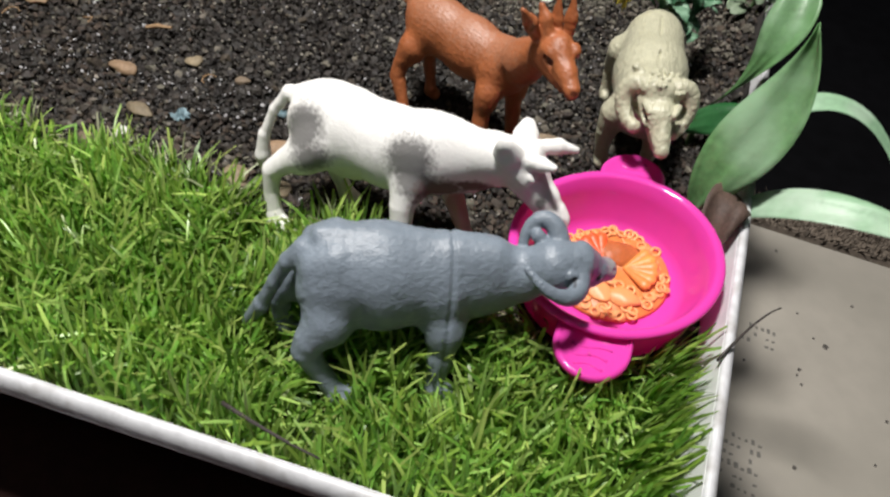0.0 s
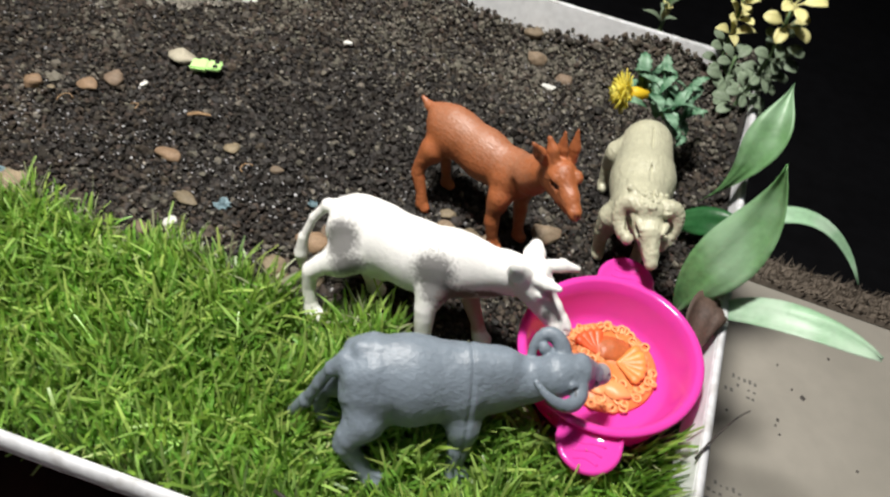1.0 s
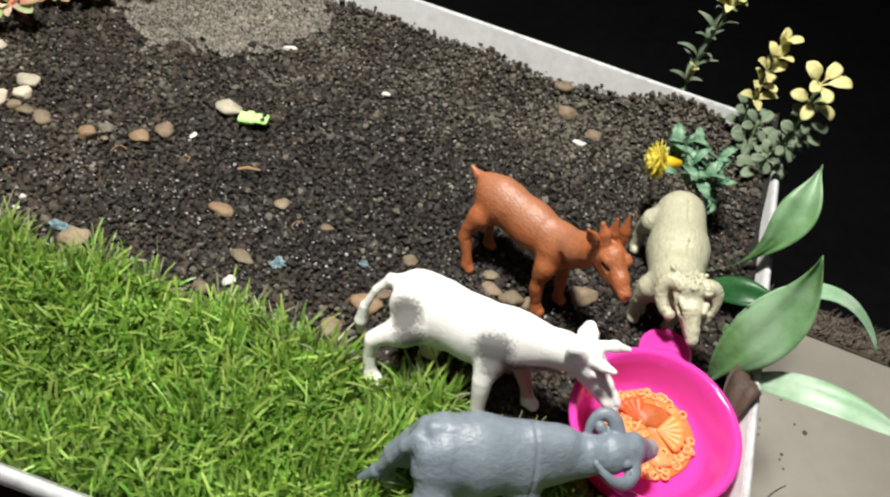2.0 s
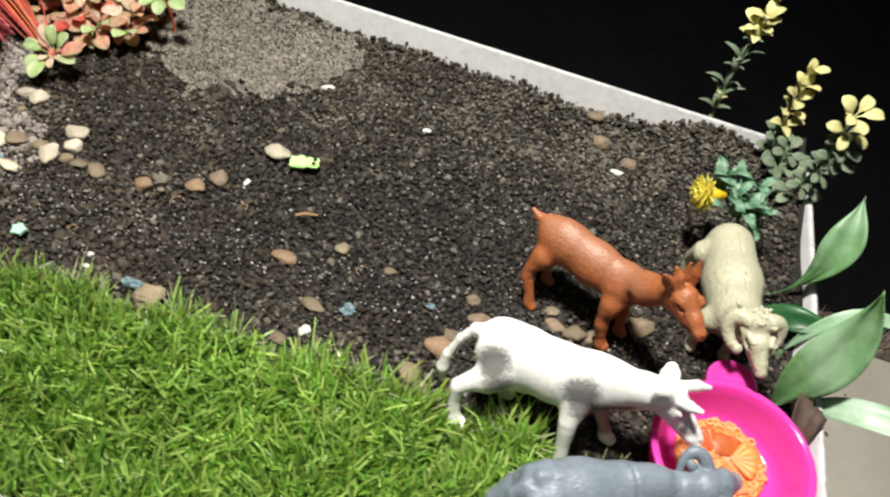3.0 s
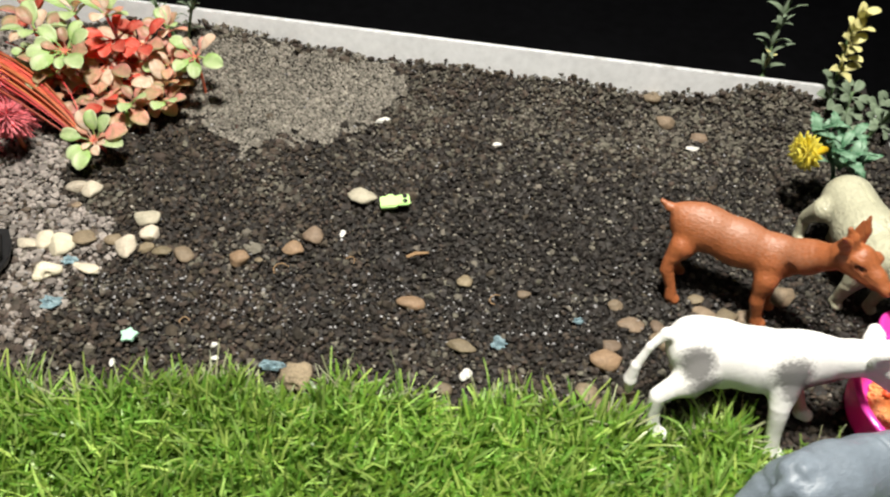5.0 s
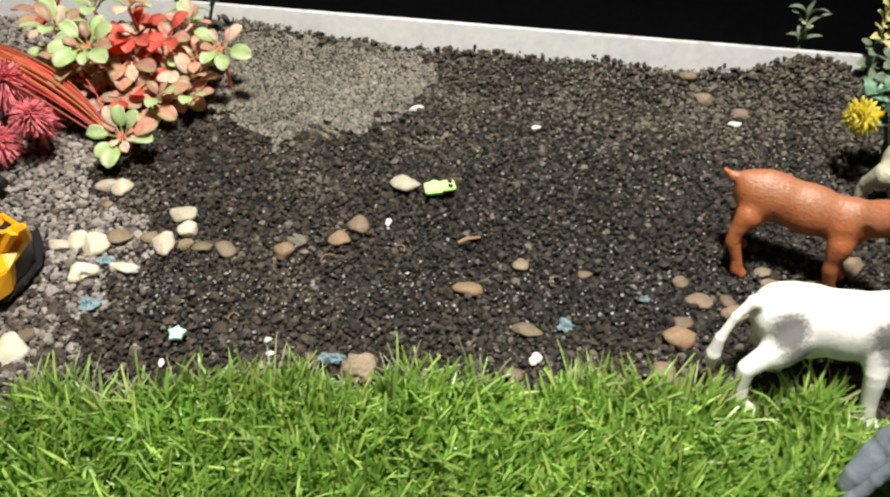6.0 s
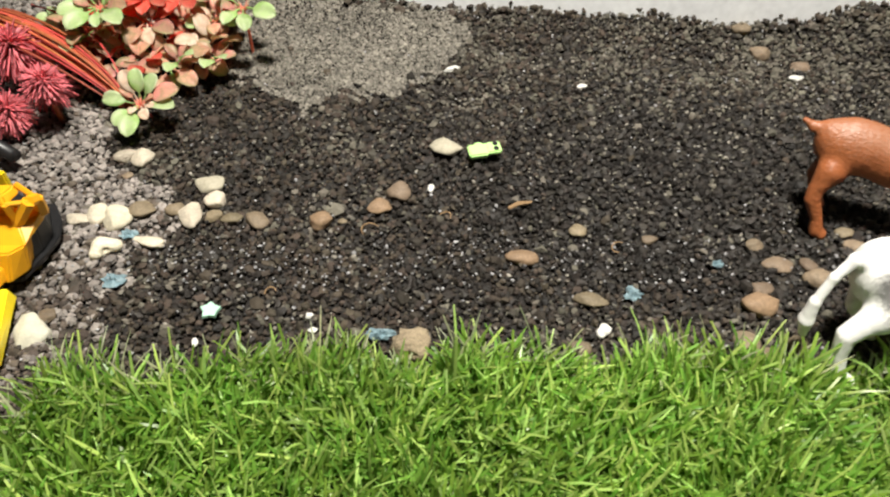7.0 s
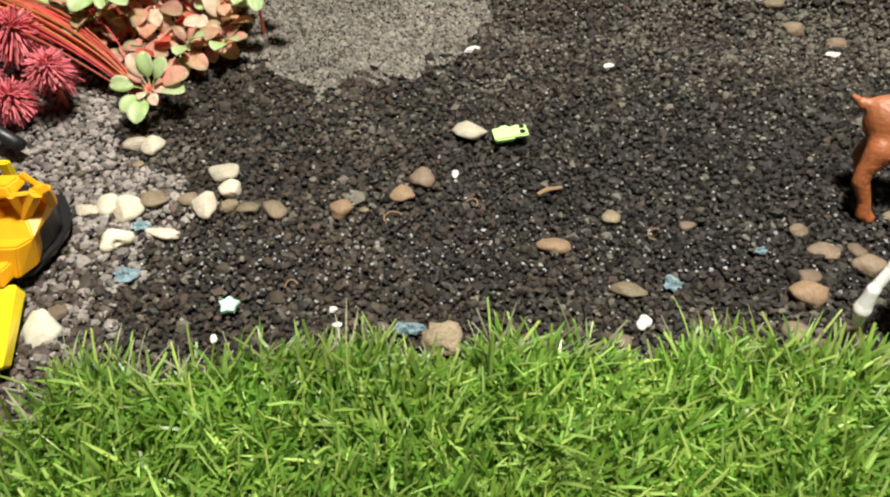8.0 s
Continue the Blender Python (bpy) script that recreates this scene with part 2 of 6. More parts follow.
def lattice_noise(x, y, z, seed):
    """Smooth value noise of the grid x, y, z (in cells), between -1 and 1."""
    table = np.random.default_rng(seed).uniform(-1, 1, 4096)
    i, j, k = np.floor(x).astype(int), np.floor(y).astype(int), np.floor(z).astype(int)
    u, v, w = x - i, y - j, z - k
    u, v, w = (q * q * (3 - 2 * q) for q in (u, v, w))
    total = 0.0
    for a in (0, 1):
        for b in (0, 1):
            for c in (0, 1):
                h = ((i + a) * 73 + (j + b) * 1291 + (k + c) * 3571) % 4096
                total = total + table[h] * (u if a else 1 - u) * (v if b else 1 - v) * (w if c else 1 - w)
    return total


def figure(limbs, cell=0.7, rough=0.0, rough_size=0.35, groove=None, lean=0.0, fur=0.0, strand=(3.2, 1.1, 1.6)):
    """limbs, in mm: (a, b, radius at a, radius at b, blend, sideways stretch). A limb is a rounded cone; a negative radius carves it out.
    fur: the height of the moulded hair; strand: its length, width and height."""
    lim = [(np.array(a, float), np.array(b, float), ra, rb, k, sy) for a, b, ra, rb, k, sy in limbs]
    lo = np.min([np.minimum(a, b) - max(ra, rb, 0) * max(1, sy) for a, b, ra, rb, k, sy in lim], 0) - 3
    hi = np.max([np.maximum(a, b) + max(ra, rb, 0) * max(1, sy) for a, b, ra, rb, k, sy in lim], 0) + 3
    dims = np.ceil((hi - lo) / cell).astype(int) + 1
    d = np.full(dims, 9.0)
    ax = [lo[q] + cell * np.arange(dims[q]) for q in range(3)]
    for a, b, ra, rb, k, sy in lim:
        carve = ra < 0
        ra, rb = abs(ra), abs(rb)
        m = max(ra, rb) * max(1, sy) + k + 2
        box = []
        for q in range(3):
            i0 = max(0, int((min(a[q], b[q]) - m - lo[q]) / cell))
            i1 = min(dims[q], int((max(a[q], b[q]) + m - lo[q]) / cell) + 2)
            box.append(slice(i0, i1))
        x, y, z = np.meshgrid(*[ax[q][box[q]] for q in range(3)], indexing="ij")
        ab = b - a
        w = np.array([1, 1 / sy, 1])
        p = np.stack([x - a[0], (y - a[1]) / sy, z - a[2]], -1)
        ab = ab * w
        t = np.clip((p @ ab) / max(ab @ ab, 1e-9), 0, 1)
        e = np.linalg.norm(p - t[..., None] * ab, axis=-1) - (ra + (rb - ra) * t)
        e = e * min(1, sy) if sy < 1 else e
        old = d[tuple(box)]
        if carve:
            f = np.clip(0.5 - 0.5 * (old + e) / max(k, 0.01), 0, 1)
            d[tuple(box)] = old * (1 - f) - e * f + k * f * (1 - f)
        elif k > 0:
            f = np.clip(0.5 + 0.5 * (old - e) / k, 0, 1)
            d[tuple(box)] = old * (1 - f) + e * f - k * f * (1 - f)
        else:
            d[tuple(box)] = np.minimum(old, e)
    x, y, z = np.meshgrid(*ax, indexing="ij")
    if rough:
        q = rough_size
        d += rough * (np.sin(x * 6.1 * q + 2 * np.sin(y * 3 * q)) * np.sin(y * 6.7 * q + 1.5 * np.sin(z * 4 * q)) * np.sin(z * 5.9 * q + 2 * np.sin(x * 2.7 * q)))
    if fur:
        near = np.abs(d) < 1.5
        px, py, pz = x[near], y[near], z[near]
        bend = px + 0.5 * pz
        d[near] += fur * (lattice_noise(bend / strand[0], py / strand[1], (pz - 0.4 * px) / strand[2], 4) + 0.6 * lattice_noise(bend / strand[0] * 2.1, py / strand[1] * 1.9, (pz - 0.4 * px) / strand[2] * 2, 5))
    if groove:
        tilted = x - groove[0] - 0.08 * (z - 30)
        d += groove[1] * np.exp(-(tilted / 0.8) ** 2)
    v, f = surface_nets(d, lo, cell)
    v[:, 1] += v[:, 2] * math.tan(radians(lean))
    return v / 1000, f


def horn(points, r0, r1, ridges, blend=0.4):
    """A curved, ringed horn along a bezier, as limbs."""
    steps = ridges * 2
    pts = bezier(*points, steps=steps)
    out = []
    for i in range(steps):
        r = r0 + (r1 - r0) * i / steps
        q = r0 + (r1 - r0) * (i + 1) / steps
        big = 1.02 if i % 2 == 0 else 0.86
        out.append((tuple(pts[i]), tuple(pts[i + 1]), r * big, q * (1.86 - big), blend, 1))
    return out


def leg(joints, radii, blend=3.0):
    out = []
    for i in range(len(joints) - 1):
        out.append((joints[i], joints[i + 1], radii[i], radii[i + 1], blend if i == 0 else 0, 1))
    return out


def figurine(name, limbs, mat, label, category, m, **more):
    v, f = figure(limbs, **more)
    me = mesh_from(name, v, f, True)
    ob = put(name, me, mat, m=m)
    return tagged(ob, label, category, group="toy animals")


# ---- room ----
def box_mesh(name, lo, hi, bevel=0.0):
    bm = bmesh.new()
    bmesh.ops.create_cube(bm, size=1)
    for v in bm.verts:
        v.co = Vector([(lo[q] + hi[q]) / 2 + v.co[q] * (hi[q] - lo[q]) for q in range(3)])
    if bevel:
        bmesh.ops.bevel(bm, geom=bm.edges[:], offset=bevel, segments=2, affect="EDGES")
    return bm_mesh(name, bm, False)


FLOOR_Z = -0.215
tagged(put("floor", box_mesh("floor", (-1.2, -0.9, FLOOR_Z - 0.1), (1.3, 1.5, FLOOR_Z)), SHADED_FLOOR), "floor with its deep shade put into a near-black colour", "floor", kind="structure")
# walls and ceiling are added to close the room, coloured as if unlit
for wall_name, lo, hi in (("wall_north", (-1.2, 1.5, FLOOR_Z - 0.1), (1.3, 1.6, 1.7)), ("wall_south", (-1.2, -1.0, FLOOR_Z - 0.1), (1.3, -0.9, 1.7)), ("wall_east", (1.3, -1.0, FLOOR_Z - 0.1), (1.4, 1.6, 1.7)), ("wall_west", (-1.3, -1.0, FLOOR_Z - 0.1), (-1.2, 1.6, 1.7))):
    tagged(put(wall_name, box_mesh(wall_name, lo, hi), SHADED_WALL), "added wall coloured near-black to stand for an unlit room", "wall", kind="structure")
tagged(put("ceiling", box_mesh("ceiling", (-1.3, -1.0, 1.7), (1.4, 1.6, 1.8)), SHADED_WALL), "added unseen ceiling coloured near-black like the walls", "ceiling", kind="structure")

# ---- tray ----
RIM_Z, SOIL_FLOOR = 0.024, -0.046
CORNERS = [Vector((0.1010, 0.3625)), Vector((-0.56, 0.4488)), Vector((-0.56, 0.0535)), Vector((0.0605, 0.0375))]


def outline(offset, radius=0.022, steps=14):
    """The tray's outline with rounded corners, moved outwards by offset."""
    n = len(CORNERS)
    lines = []
    for i in range(n):
        a, b = CORNERS[i], CORNERS[(i + 1) % n]
        way = (b - a).normalized()
        out = Vector((way.y, -way.x))
        lines.append((a + out * offset, way))
    pts = []
    for i in range(n):
        (p, u), (q, w) = lines[i - 1], lines[i]
        t = ((q - p).x * w.y - (q - p).y * w.x) / (u.x * w.y - u.y * w.x)
        c = p + u * t
        r = radius + offset
        a, b = c - u * r, c + w * r
        for k in range(steps + 1):
            s = k / steps
            pts.append(a * (1 - s) ** 2 + c * 2 * s * (1 - s) + b * s * s)
    return pts


def ring_mesh(name, section, smooth=False):
    """A section of (offset, z) swept round the tray's outline."""
    loops = [[(p.x, p.y, z) for p in outline(o)] for o, z in section]
    n, k = len(loops[0]), len(loops)
    verts = [loops[j][i] for i in range(n) for j in range(k)]
    faces = [(i * k + j, ((i + 1) % n) * k + j, ((i + 1) % n) * k + (j + 1) % k, i * k + (j + 1) % k) for i in range(n) for j in range(k)]
    me = mesh_from(name, verts, faces)
    bm = bmesh.new()
    bm.from_mesh(me)
    return bm_mesh(name, bm, smooth)


tray = thing("tray", "shallow white plastic tray filled with soil and turf", "tray")
put("tray_wall", ring_mesh("tray_wall", [(0.0, RIM_Z - 0.0008), (0.0014, RIM_Z - 0.0008), (0.0018, RIM_Z - 0.0022), (-0.013, SOIL_FLOOR), (-0.015, SOIL_FLOOR)]), WHITE_TRAY, tray)
bead = [(0.0001, RIM_Z - 0.0013), (0.0002, RIM_Z - 0.0004), (0.0007, RIM_Z + 0.0003), (0.0015, RIM_Z + 0.0005), (0.0024, RIM_Z + 0.0002), (0.0032, RIM_Z - 0.0006), (0.0039, RIM_Z - 0.0018), (0.0044, RIM_Z - 0.0034), (0.0046, RIM_Z - 0.0050), (0.0045, RIM_Z - 0.0063), (0.0040, RIM_Z - 0.0065), (0.0034, RIM_Z - 0.0040), (0.0026, RIM_Z - 0.0022), (0.0014, RIM_Z - 0.0014)]
put("rim", ring_mesh("rim", bead, True), RIM_PLASTIC, tray, "scuffed greyish rolled rim")
base_loop = [(p.x, p.y) for p in outline(-0.0152)]
nb = len(base_loop)
put("bottom", mesh_from("bottom", [(x, y, SOIL_FLOOR) for x, y in base_loop] + [(x, y, SOIL_FLOOR + 0.002) for x, y in base_loop], [tuple(range(nb))[::-1], tuple(range(nb, 2 * nb))] + [(i, (i + 1) % nb, nb + (i + 1) % nb, nb + i) for i in range(nb)]), WHITE_TRAY, tray)
stand = thing("stand", "dark wooden stand under the tray", "stand")
put("top", box_mesh("top", (-0.60, -0.14, SOIL_FLOOR - 0.025), (0.040, 0.345, SOIL_FLOOR), 0.002), DARK_WOOD, stand)
for x in (-0.50, 0.0):
    for y in (-0.12, 0.30):
        put("leg", box_mesh("leg", (x, y, FLOOR_Z), (x + 0.03, y + 0.03, SOIL_FLOOR - 0.025), 0.002), DARK_WOOD, stand)

# ---- soil and turf ----
def back_y(x):
    return 0.3655 - 0.1309 * (x - 0.0995)


def right_x(y):
    return 0.0995 + 0.125 * (y - 0.3655)


def front_y(x):
    return 0.0375 - 0.0259 * (x - 0.0585)


def lump(x, y, cx, cy, r, h):
    return h * np.exp(-((x - cx) ** 2 + (y - cy) ** 2) / (r * r))


def soil_z(x, y):
    """The height of the soil: gentle heaps and hollows."""
    z = lump(x, y, -0.34, 0.43, 0.07, 0.010) + lump(x, y, 0.045, 0.375, 0.03, 0.010) + lump(x, y, -0.19, 0.20, 0.05, -0.005)
    z = z + lump(x, y, -0.04, 0.39, 0.05, -0.004) + lump(x, y, 0.085, 0.31, 0.03, 0.006) + lump(x, y, -0.42, 0.33, 0.06, 0.006)
    z = z + np.interp(x, [-0.32, -0.12, 0.03], [0.009, 0.013, 0.017]) * np.clip((y - (back_y(x) - 0.045)) / 0.045, 0, 1) ** 1.6 + (0.013 + 0.011 * np.clip((y - 0.20) / 0.03, 0, 1)) * np.clip((x - (right_x(y) - 0.025)) / 0.025, 0, 1) ** 1.3 + 0.0012 * np.sin(x * 71 + 1.3) * np.sin(y * 83 + 0.4) - 0.003
    return z


EDGE_X = np.array([-0.60, -0.39, -0.379, -0.370, -0.355, -0.337, -0.318, -0.26, -0.2, -0.155, -0.125, -0.1, -0.07, -0.047, -0.035, -0.01, 0.003, 0.03, 0.06, 0.075, 0.10])
EDGE_Y = np.array([0.10, 0.108, 0.122, 0.134, 0.139, 0.129, 0.138, 0.142, 0.139, 0.137, 0.133, 0.130, 0.130, 0.128, 0.122, 0.115, 0.111, 0.110, 0.113, 0.123, 0.13])


def turf_edge(x):
    return np.interp(x, EDGE_X, EDGE_Y)


rng = np.random.default_rng(7)


def sheet(name, x0, x1, nx, ny, low, high, height, mat, label, category):
    """A sheet between two curves y = low(x) and y = high(x)."""
    xs = np.linspace(x0, x1, nx)
    verts, faces = [], []
    for x in xs:
        for s in np.linspace(0, 1, ny):
            y = low(x) + (high(x) - low(x)) * s
            verts.append((min(x, right_x(y) - 0.001), y, height(x, y)))
    for i in range(nx - 1):
        faces += [(i * ny + j, (i + 1) * ny + j, (i + 1) * ny + j + 1, i * ny + j + 1) for j in range(ny - 1)]
    return tagged(put(name, mesh_from(name, verts, faces, True), mat), label, category, kind="structure")


sheet("ground", -0.556, 0.097, 150, 70, lambda x: front_y(x) + 0.002, lambda x: back_y(x) - 0.002, lambda x, y: float(soil_z(x, y)) - 0.0015, SOIL_BASE, "bed of dark damp potting soil", "soil")
sheet("turf_mat", -0.556, 0.075, 120, 16, lambda x: front_y(x) + 0.002, lambda x: float(turf_edge(x)) - 0.001, lambda x, y: 0.0003, BACKING, "dark backing mat of the turf", "turf mat")

GOLD = (1 + 5 ** 0.5) / 2
CHUNK_V = np.array([(0, a, b * GOLD) for a in (-1, 1) for b in (-1, 1)] + [(a, b * GOLD, 0) for a in (-1, 1) for b in (-1, 1)] + [(b * GOLD, 0, a) for a in (-1, 1) for b in (-1, 1)]) / (1 + GOLD * GOLD) ** 0.5
CHUNK_F = np.array([(i, j, k) if np.dot(np.cross(CHUNK_V[j] - CHUNK_V[i], CHUNK_V[k] - CHUNK_V[i]), CHUNK_V[i]) > 0 else (i, k, j) for i, j, k in itertools.combinations(range(12), 3) if max(np.linalg.norm(CHUNK_V[a] - CHUNK_V[b]) for a, b in ((i, j), (j, k), (i, k))) < 1.1])


def grains(name, centres, radii, mat, label, category, jag=0.42, flat=0.8):
    """Many small broken lumps as one mesh."""
    n = len(centres)
    v = CHUNK_V[None] * (1 + rng.uniform(-jag, jag, (n, 12, 1)) + rng.uniform(-0.12, 0.12, (n, 12, 3)))
    q = rng.normal(size=(n, 4))
    q /= np.linalg.norm(q, axis=1, keepdims=True)
    w, x, y, z = q.T
    rot = np.stack([1 - 2 * (y * y + z * z), 2 * (x * y - z * w), 2 * (x * z + y * w), 2 * (x * y + z * w), 1 - 2 * (x * x + z * z), 2 * (y * z - x * w), 2 * (x * z - y * w), 2 * (y * z + x * w), 1 - 2 * (x * x + y * y)], 1).reshape(n, 3, 3)
    v = v * rng.uniform(0.62, 1.3, (n, 1, 3))
    v = np.einsum("nij,nkj->nki", rot, v) * np.array([1, 1, flat])
    v = v * radii[:, None, None] + centres[:, None, :]
    f = CHUNK_F[None] + 12 * np.arange(n)[:, None, None]
    return big_mesh(name, v.reshape(-1, 3), f.reshape(-1, 3), mat, label, category)


def big_mesh(name, v, f, mat, label, category, smooth=False):
    me = bpy.data.meshes.new(name)
    me.vertices.add(len(v))
    me.vertices.foreach_set("co", np.ascontiguousarray(v, dtype=np.float32).ravel())
    k = f.shape[1]
    me.loops.add(f.size)
    me.loops.foreach_set("vertex_index", np.ascontiguousarray(f, dtype=np.int32).ravel())
    me.polygons.add(len(f))
    me.polygons.foreach_set("loop_start", np.arange(0, f.size, k, dtype=np.int32))
    me.polygons.foreach_set("loop_total", np.full(len(f), k, dtype=np.int32))
    me.update(calc_edges=True)
    me.polygons.foreach_set("use_smooth", [smooth] * len(me.polygons))
    return tagged(put(name, me, mat), label, category, kind="stuff")


def scatter(x0, x1, y0, y1, step):
    """A jittered grid of places."""
    xs, ys = np.meshgrid(np.arange(x0, x1, step), np.arange(y0, y1, step), indexing="ij")
    p = np.stack([xs.ravel(), ys.ravel()], 1)
    return p + rng.uniform(-0.5, 0.5, p.shape) * step


def wave(p, a, b, c):
    return np.sin(p[:, 0] * a + 2 * np.sin(p[:, 1] * b * 0.6 + c)) * np.sin(p[:, 1] * b + c + 1.5 * np.sin(p[:, 0] * a * 0.5))


def inside_tray(p, gap=0.002):
    return (p[:, 1] < back_y(p[:, 0]) - gap) & (p[:, 0] < right_x(p[:, 1]) - gap) & (p[:, 1] > front_y(p[:, 0]) + gap)


SAND_X = [-0.372, -0.356, -0.338, -0.309, -0.292, -0.28, -0.253, -0.235, -0.215, -0.20]
SAND_Y = [0.372, 0.350, 0.336, 0.308, 0.309, 0.322, 0.314, 0.330, 0.350, 0.372]


def in_sand(p):
    """The pale dry patch by the back wall, with a ragged edge."""
    w = 0.008 * wave(p, 150, 170, 0.3) + 0.004 * wave(p, 420, 390, 1.1)
    front = np.interp(p[:, 0], SAND_X, SAND_Y)
    return (p[:, 1] > front + w) & (p[:, 0] > -0.364 + w) & (p[:, 0] < -0.206 + w) & (p[:, 1] < back_y(p[:, 0]) - 0.010 + w)


def in_grey(p):
    """The grey gravel round the toy digger."""
    w = 0.008 * wave(p, 130, 150, 2.0) + 0.004 * wave(p, 420, 390, 0.2)
    side = np.interp(p[:, 1], [0.12, 0.150, 0.165, 0.19, 0.215, 0.232, 0.261, 0.29, 0.33, 0.4], [-0.385, -0.378, -0.366, -0.361, -0.353, -0.352, -0.384, -0.395, -0.42, -0.46])
    return p[:, 0] < side + w


p = scatter(-0.55, 0.10, 0.09, 0.455, 0.00198)
p = p[inside_tray(p, 0.003) & (p[:, 1] > turf_edge(p[:, 0]) - 0.006)]
sandy, grey = in_sand(p), in_grey(p)
stray = rng.random(len(p))
dark = p[(~sandy & ~grey) | (stray < np.where(sandy, 0.03, 0.10))]


def dustiness(p):
    """How dry and pale the soil is: most towards the back corner."""
    d = np.exp(-((p[:, 0] + 0.03) / 0.15) ** 2 - ((p[:, 1] - 0.335) / 0.055) ** 2) + 0.6 * np.clip(1 - (back_y(p[:, 0]) - p[:, 1]) / 0.03, 0, 1)
    return np.clip(0.14 + 0.75 * d + 0.25 * wave(p, 45, 60, 0.5), 0.04, 0.85)


def blackness(p):
    """How large the share of black granules is: most round the animals."""
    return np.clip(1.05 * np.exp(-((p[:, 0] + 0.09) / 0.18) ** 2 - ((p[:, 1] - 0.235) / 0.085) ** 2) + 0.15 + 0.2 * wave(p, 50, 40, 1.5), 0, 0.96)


dry = rng.random(len(dark)) < dustiness(dark) * (1 - 0.8 * blackness(dark))
blackish = ~dry & (rng.random(len(dark)) < blackness(dark))
for name, q, mat, label in (("soil_granules", dark[~dry & ~blackish], GRANULE, "loose crumbly dark soil granules"), ("damp_soil_granules", dark[blackish], BLACK_GRANULE, "black soil granules near the toy animals"), ("dry_soil_granules", dark[dry], DUSTY, "dry brown soil granules among the dark ones")):
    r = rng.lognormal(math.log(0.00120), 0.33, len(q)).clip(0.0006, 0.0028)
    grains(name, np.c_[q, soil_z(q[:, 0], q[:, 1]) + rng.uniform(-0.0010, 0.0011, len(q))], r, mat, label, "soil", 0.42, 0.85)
q = scatter(-0.40, 0.09, 0.30, 0.455, 0.0042)
q = q[inside_tray(q, 0.004) & (back_y(q[:, 0]) - q[:, 1] < 0.014) & (rng.random(len(q)) < 0.45 + 0.4 * wave(q, 140, 90, 0.2))]
r = rng.uniform(0.0014, 0.0026, len(q))
grains("soil_clods", np.c_[q, soil_z(q[:, 0], q[:, 1]) + rng.uniform(0, 0.0035, len(q))], r, GRANULE, "soil clods heaped along the tray wall", "soil", 0.5)
pg = p[grey & (stray >= 0.10)]
pale = rng.random(len(pg)) < np.interp(pg[:, 1], [0.13, 0.16, 0.20, 0.25], [0.12, 0.30, 0.62, 0.93])
for name, q, mat, label in (("gravel", pg[pale], GREY_GRANULE, "dry grey gravel granules"), ("brown_gravel", pg[~pale], BROWN_GRANULE, "brown gravel granules among the grey ones")):
    r = rng.lognormal(math.log(0.00142), 0.30, len(q)).clip(0.0008, 0.0030)
    grains(name, np.c_[q, soil_z(q[:, 0], q[:, 1]) + rng.uniform(-0.0007, 0.0009, len(q))], r, mat, label, "gravel", 0.26, 0.75)
ps = scatter(-0.37, -0.19, 0.29, 0.455, 0.00125)
ps = ps[inside_tray(ps, 0.003) & in_sand(ps)]
r = rng.lognormal(math.log(0.00082), 0.3, len(ps)).clip(0.0004, 0.0018)
grains("dry_sand", np.c_[ps, soil_z(ps[:, 0], ps[:, 1]) + 0.0006], r, SAND, "pale dry sandy patch of fine soil", "sand")
pd = scatter(-0.55, 0.10, 0.09, 0.455, 0.0034)
pd = pd[inside_tray(pd, 0.004) & (pd[:, 1] > turf_edge(pd[:, 0]))]
dusty = 0.05 + 0.35 * dustiness(pd)
dust = pd[rng.random(len(pd)) < dusty]
r = rng.uniform(0.0004, 0.0011, len(dust))
grains("soil_crumbs", np.c_[dust, soil_z(dust[:, 0], dust[:, 1]) + 0.0014], r, SAND, "small pale dry soil crumbs", "soil")
ws = pd[rng.random(len(pd)) < 0.03 + 0.05 * dustiness(pd) + 0.20 * np.exp(-((pd[:, 1] - 0.190) / 0.02) ** 2)]
r = rng.uniform(0.0003, 0.0011, len(ws)) * rng.uniform(0.6, 1.0, len(ws))
extra = scatter(-0.37, -0.10, 0.165, 0.225, 0.0022)
extra = extra[(rng.random(len(extra)) < 0.20 * np.exp(-((extra[:, 1] - 0.196 + 0.006 * np.sin(extra[:, 0] * 40)) / 0.011) ** 2)) & ~in_grey(extra)]
ws = np.concatenate([ws, extra])
r = np.concatenate([r, rng.uniform(0.0003, 0.0007, len(extra))])
grains("white_specks", np.c_[ws, soil_z(ws[:, 0], ws[:, 1]) + 0.0017], r, SPECK, "tiny white specks in the soil", "specks")

BOWL = Vector((0.035, 0.135, 0.0))


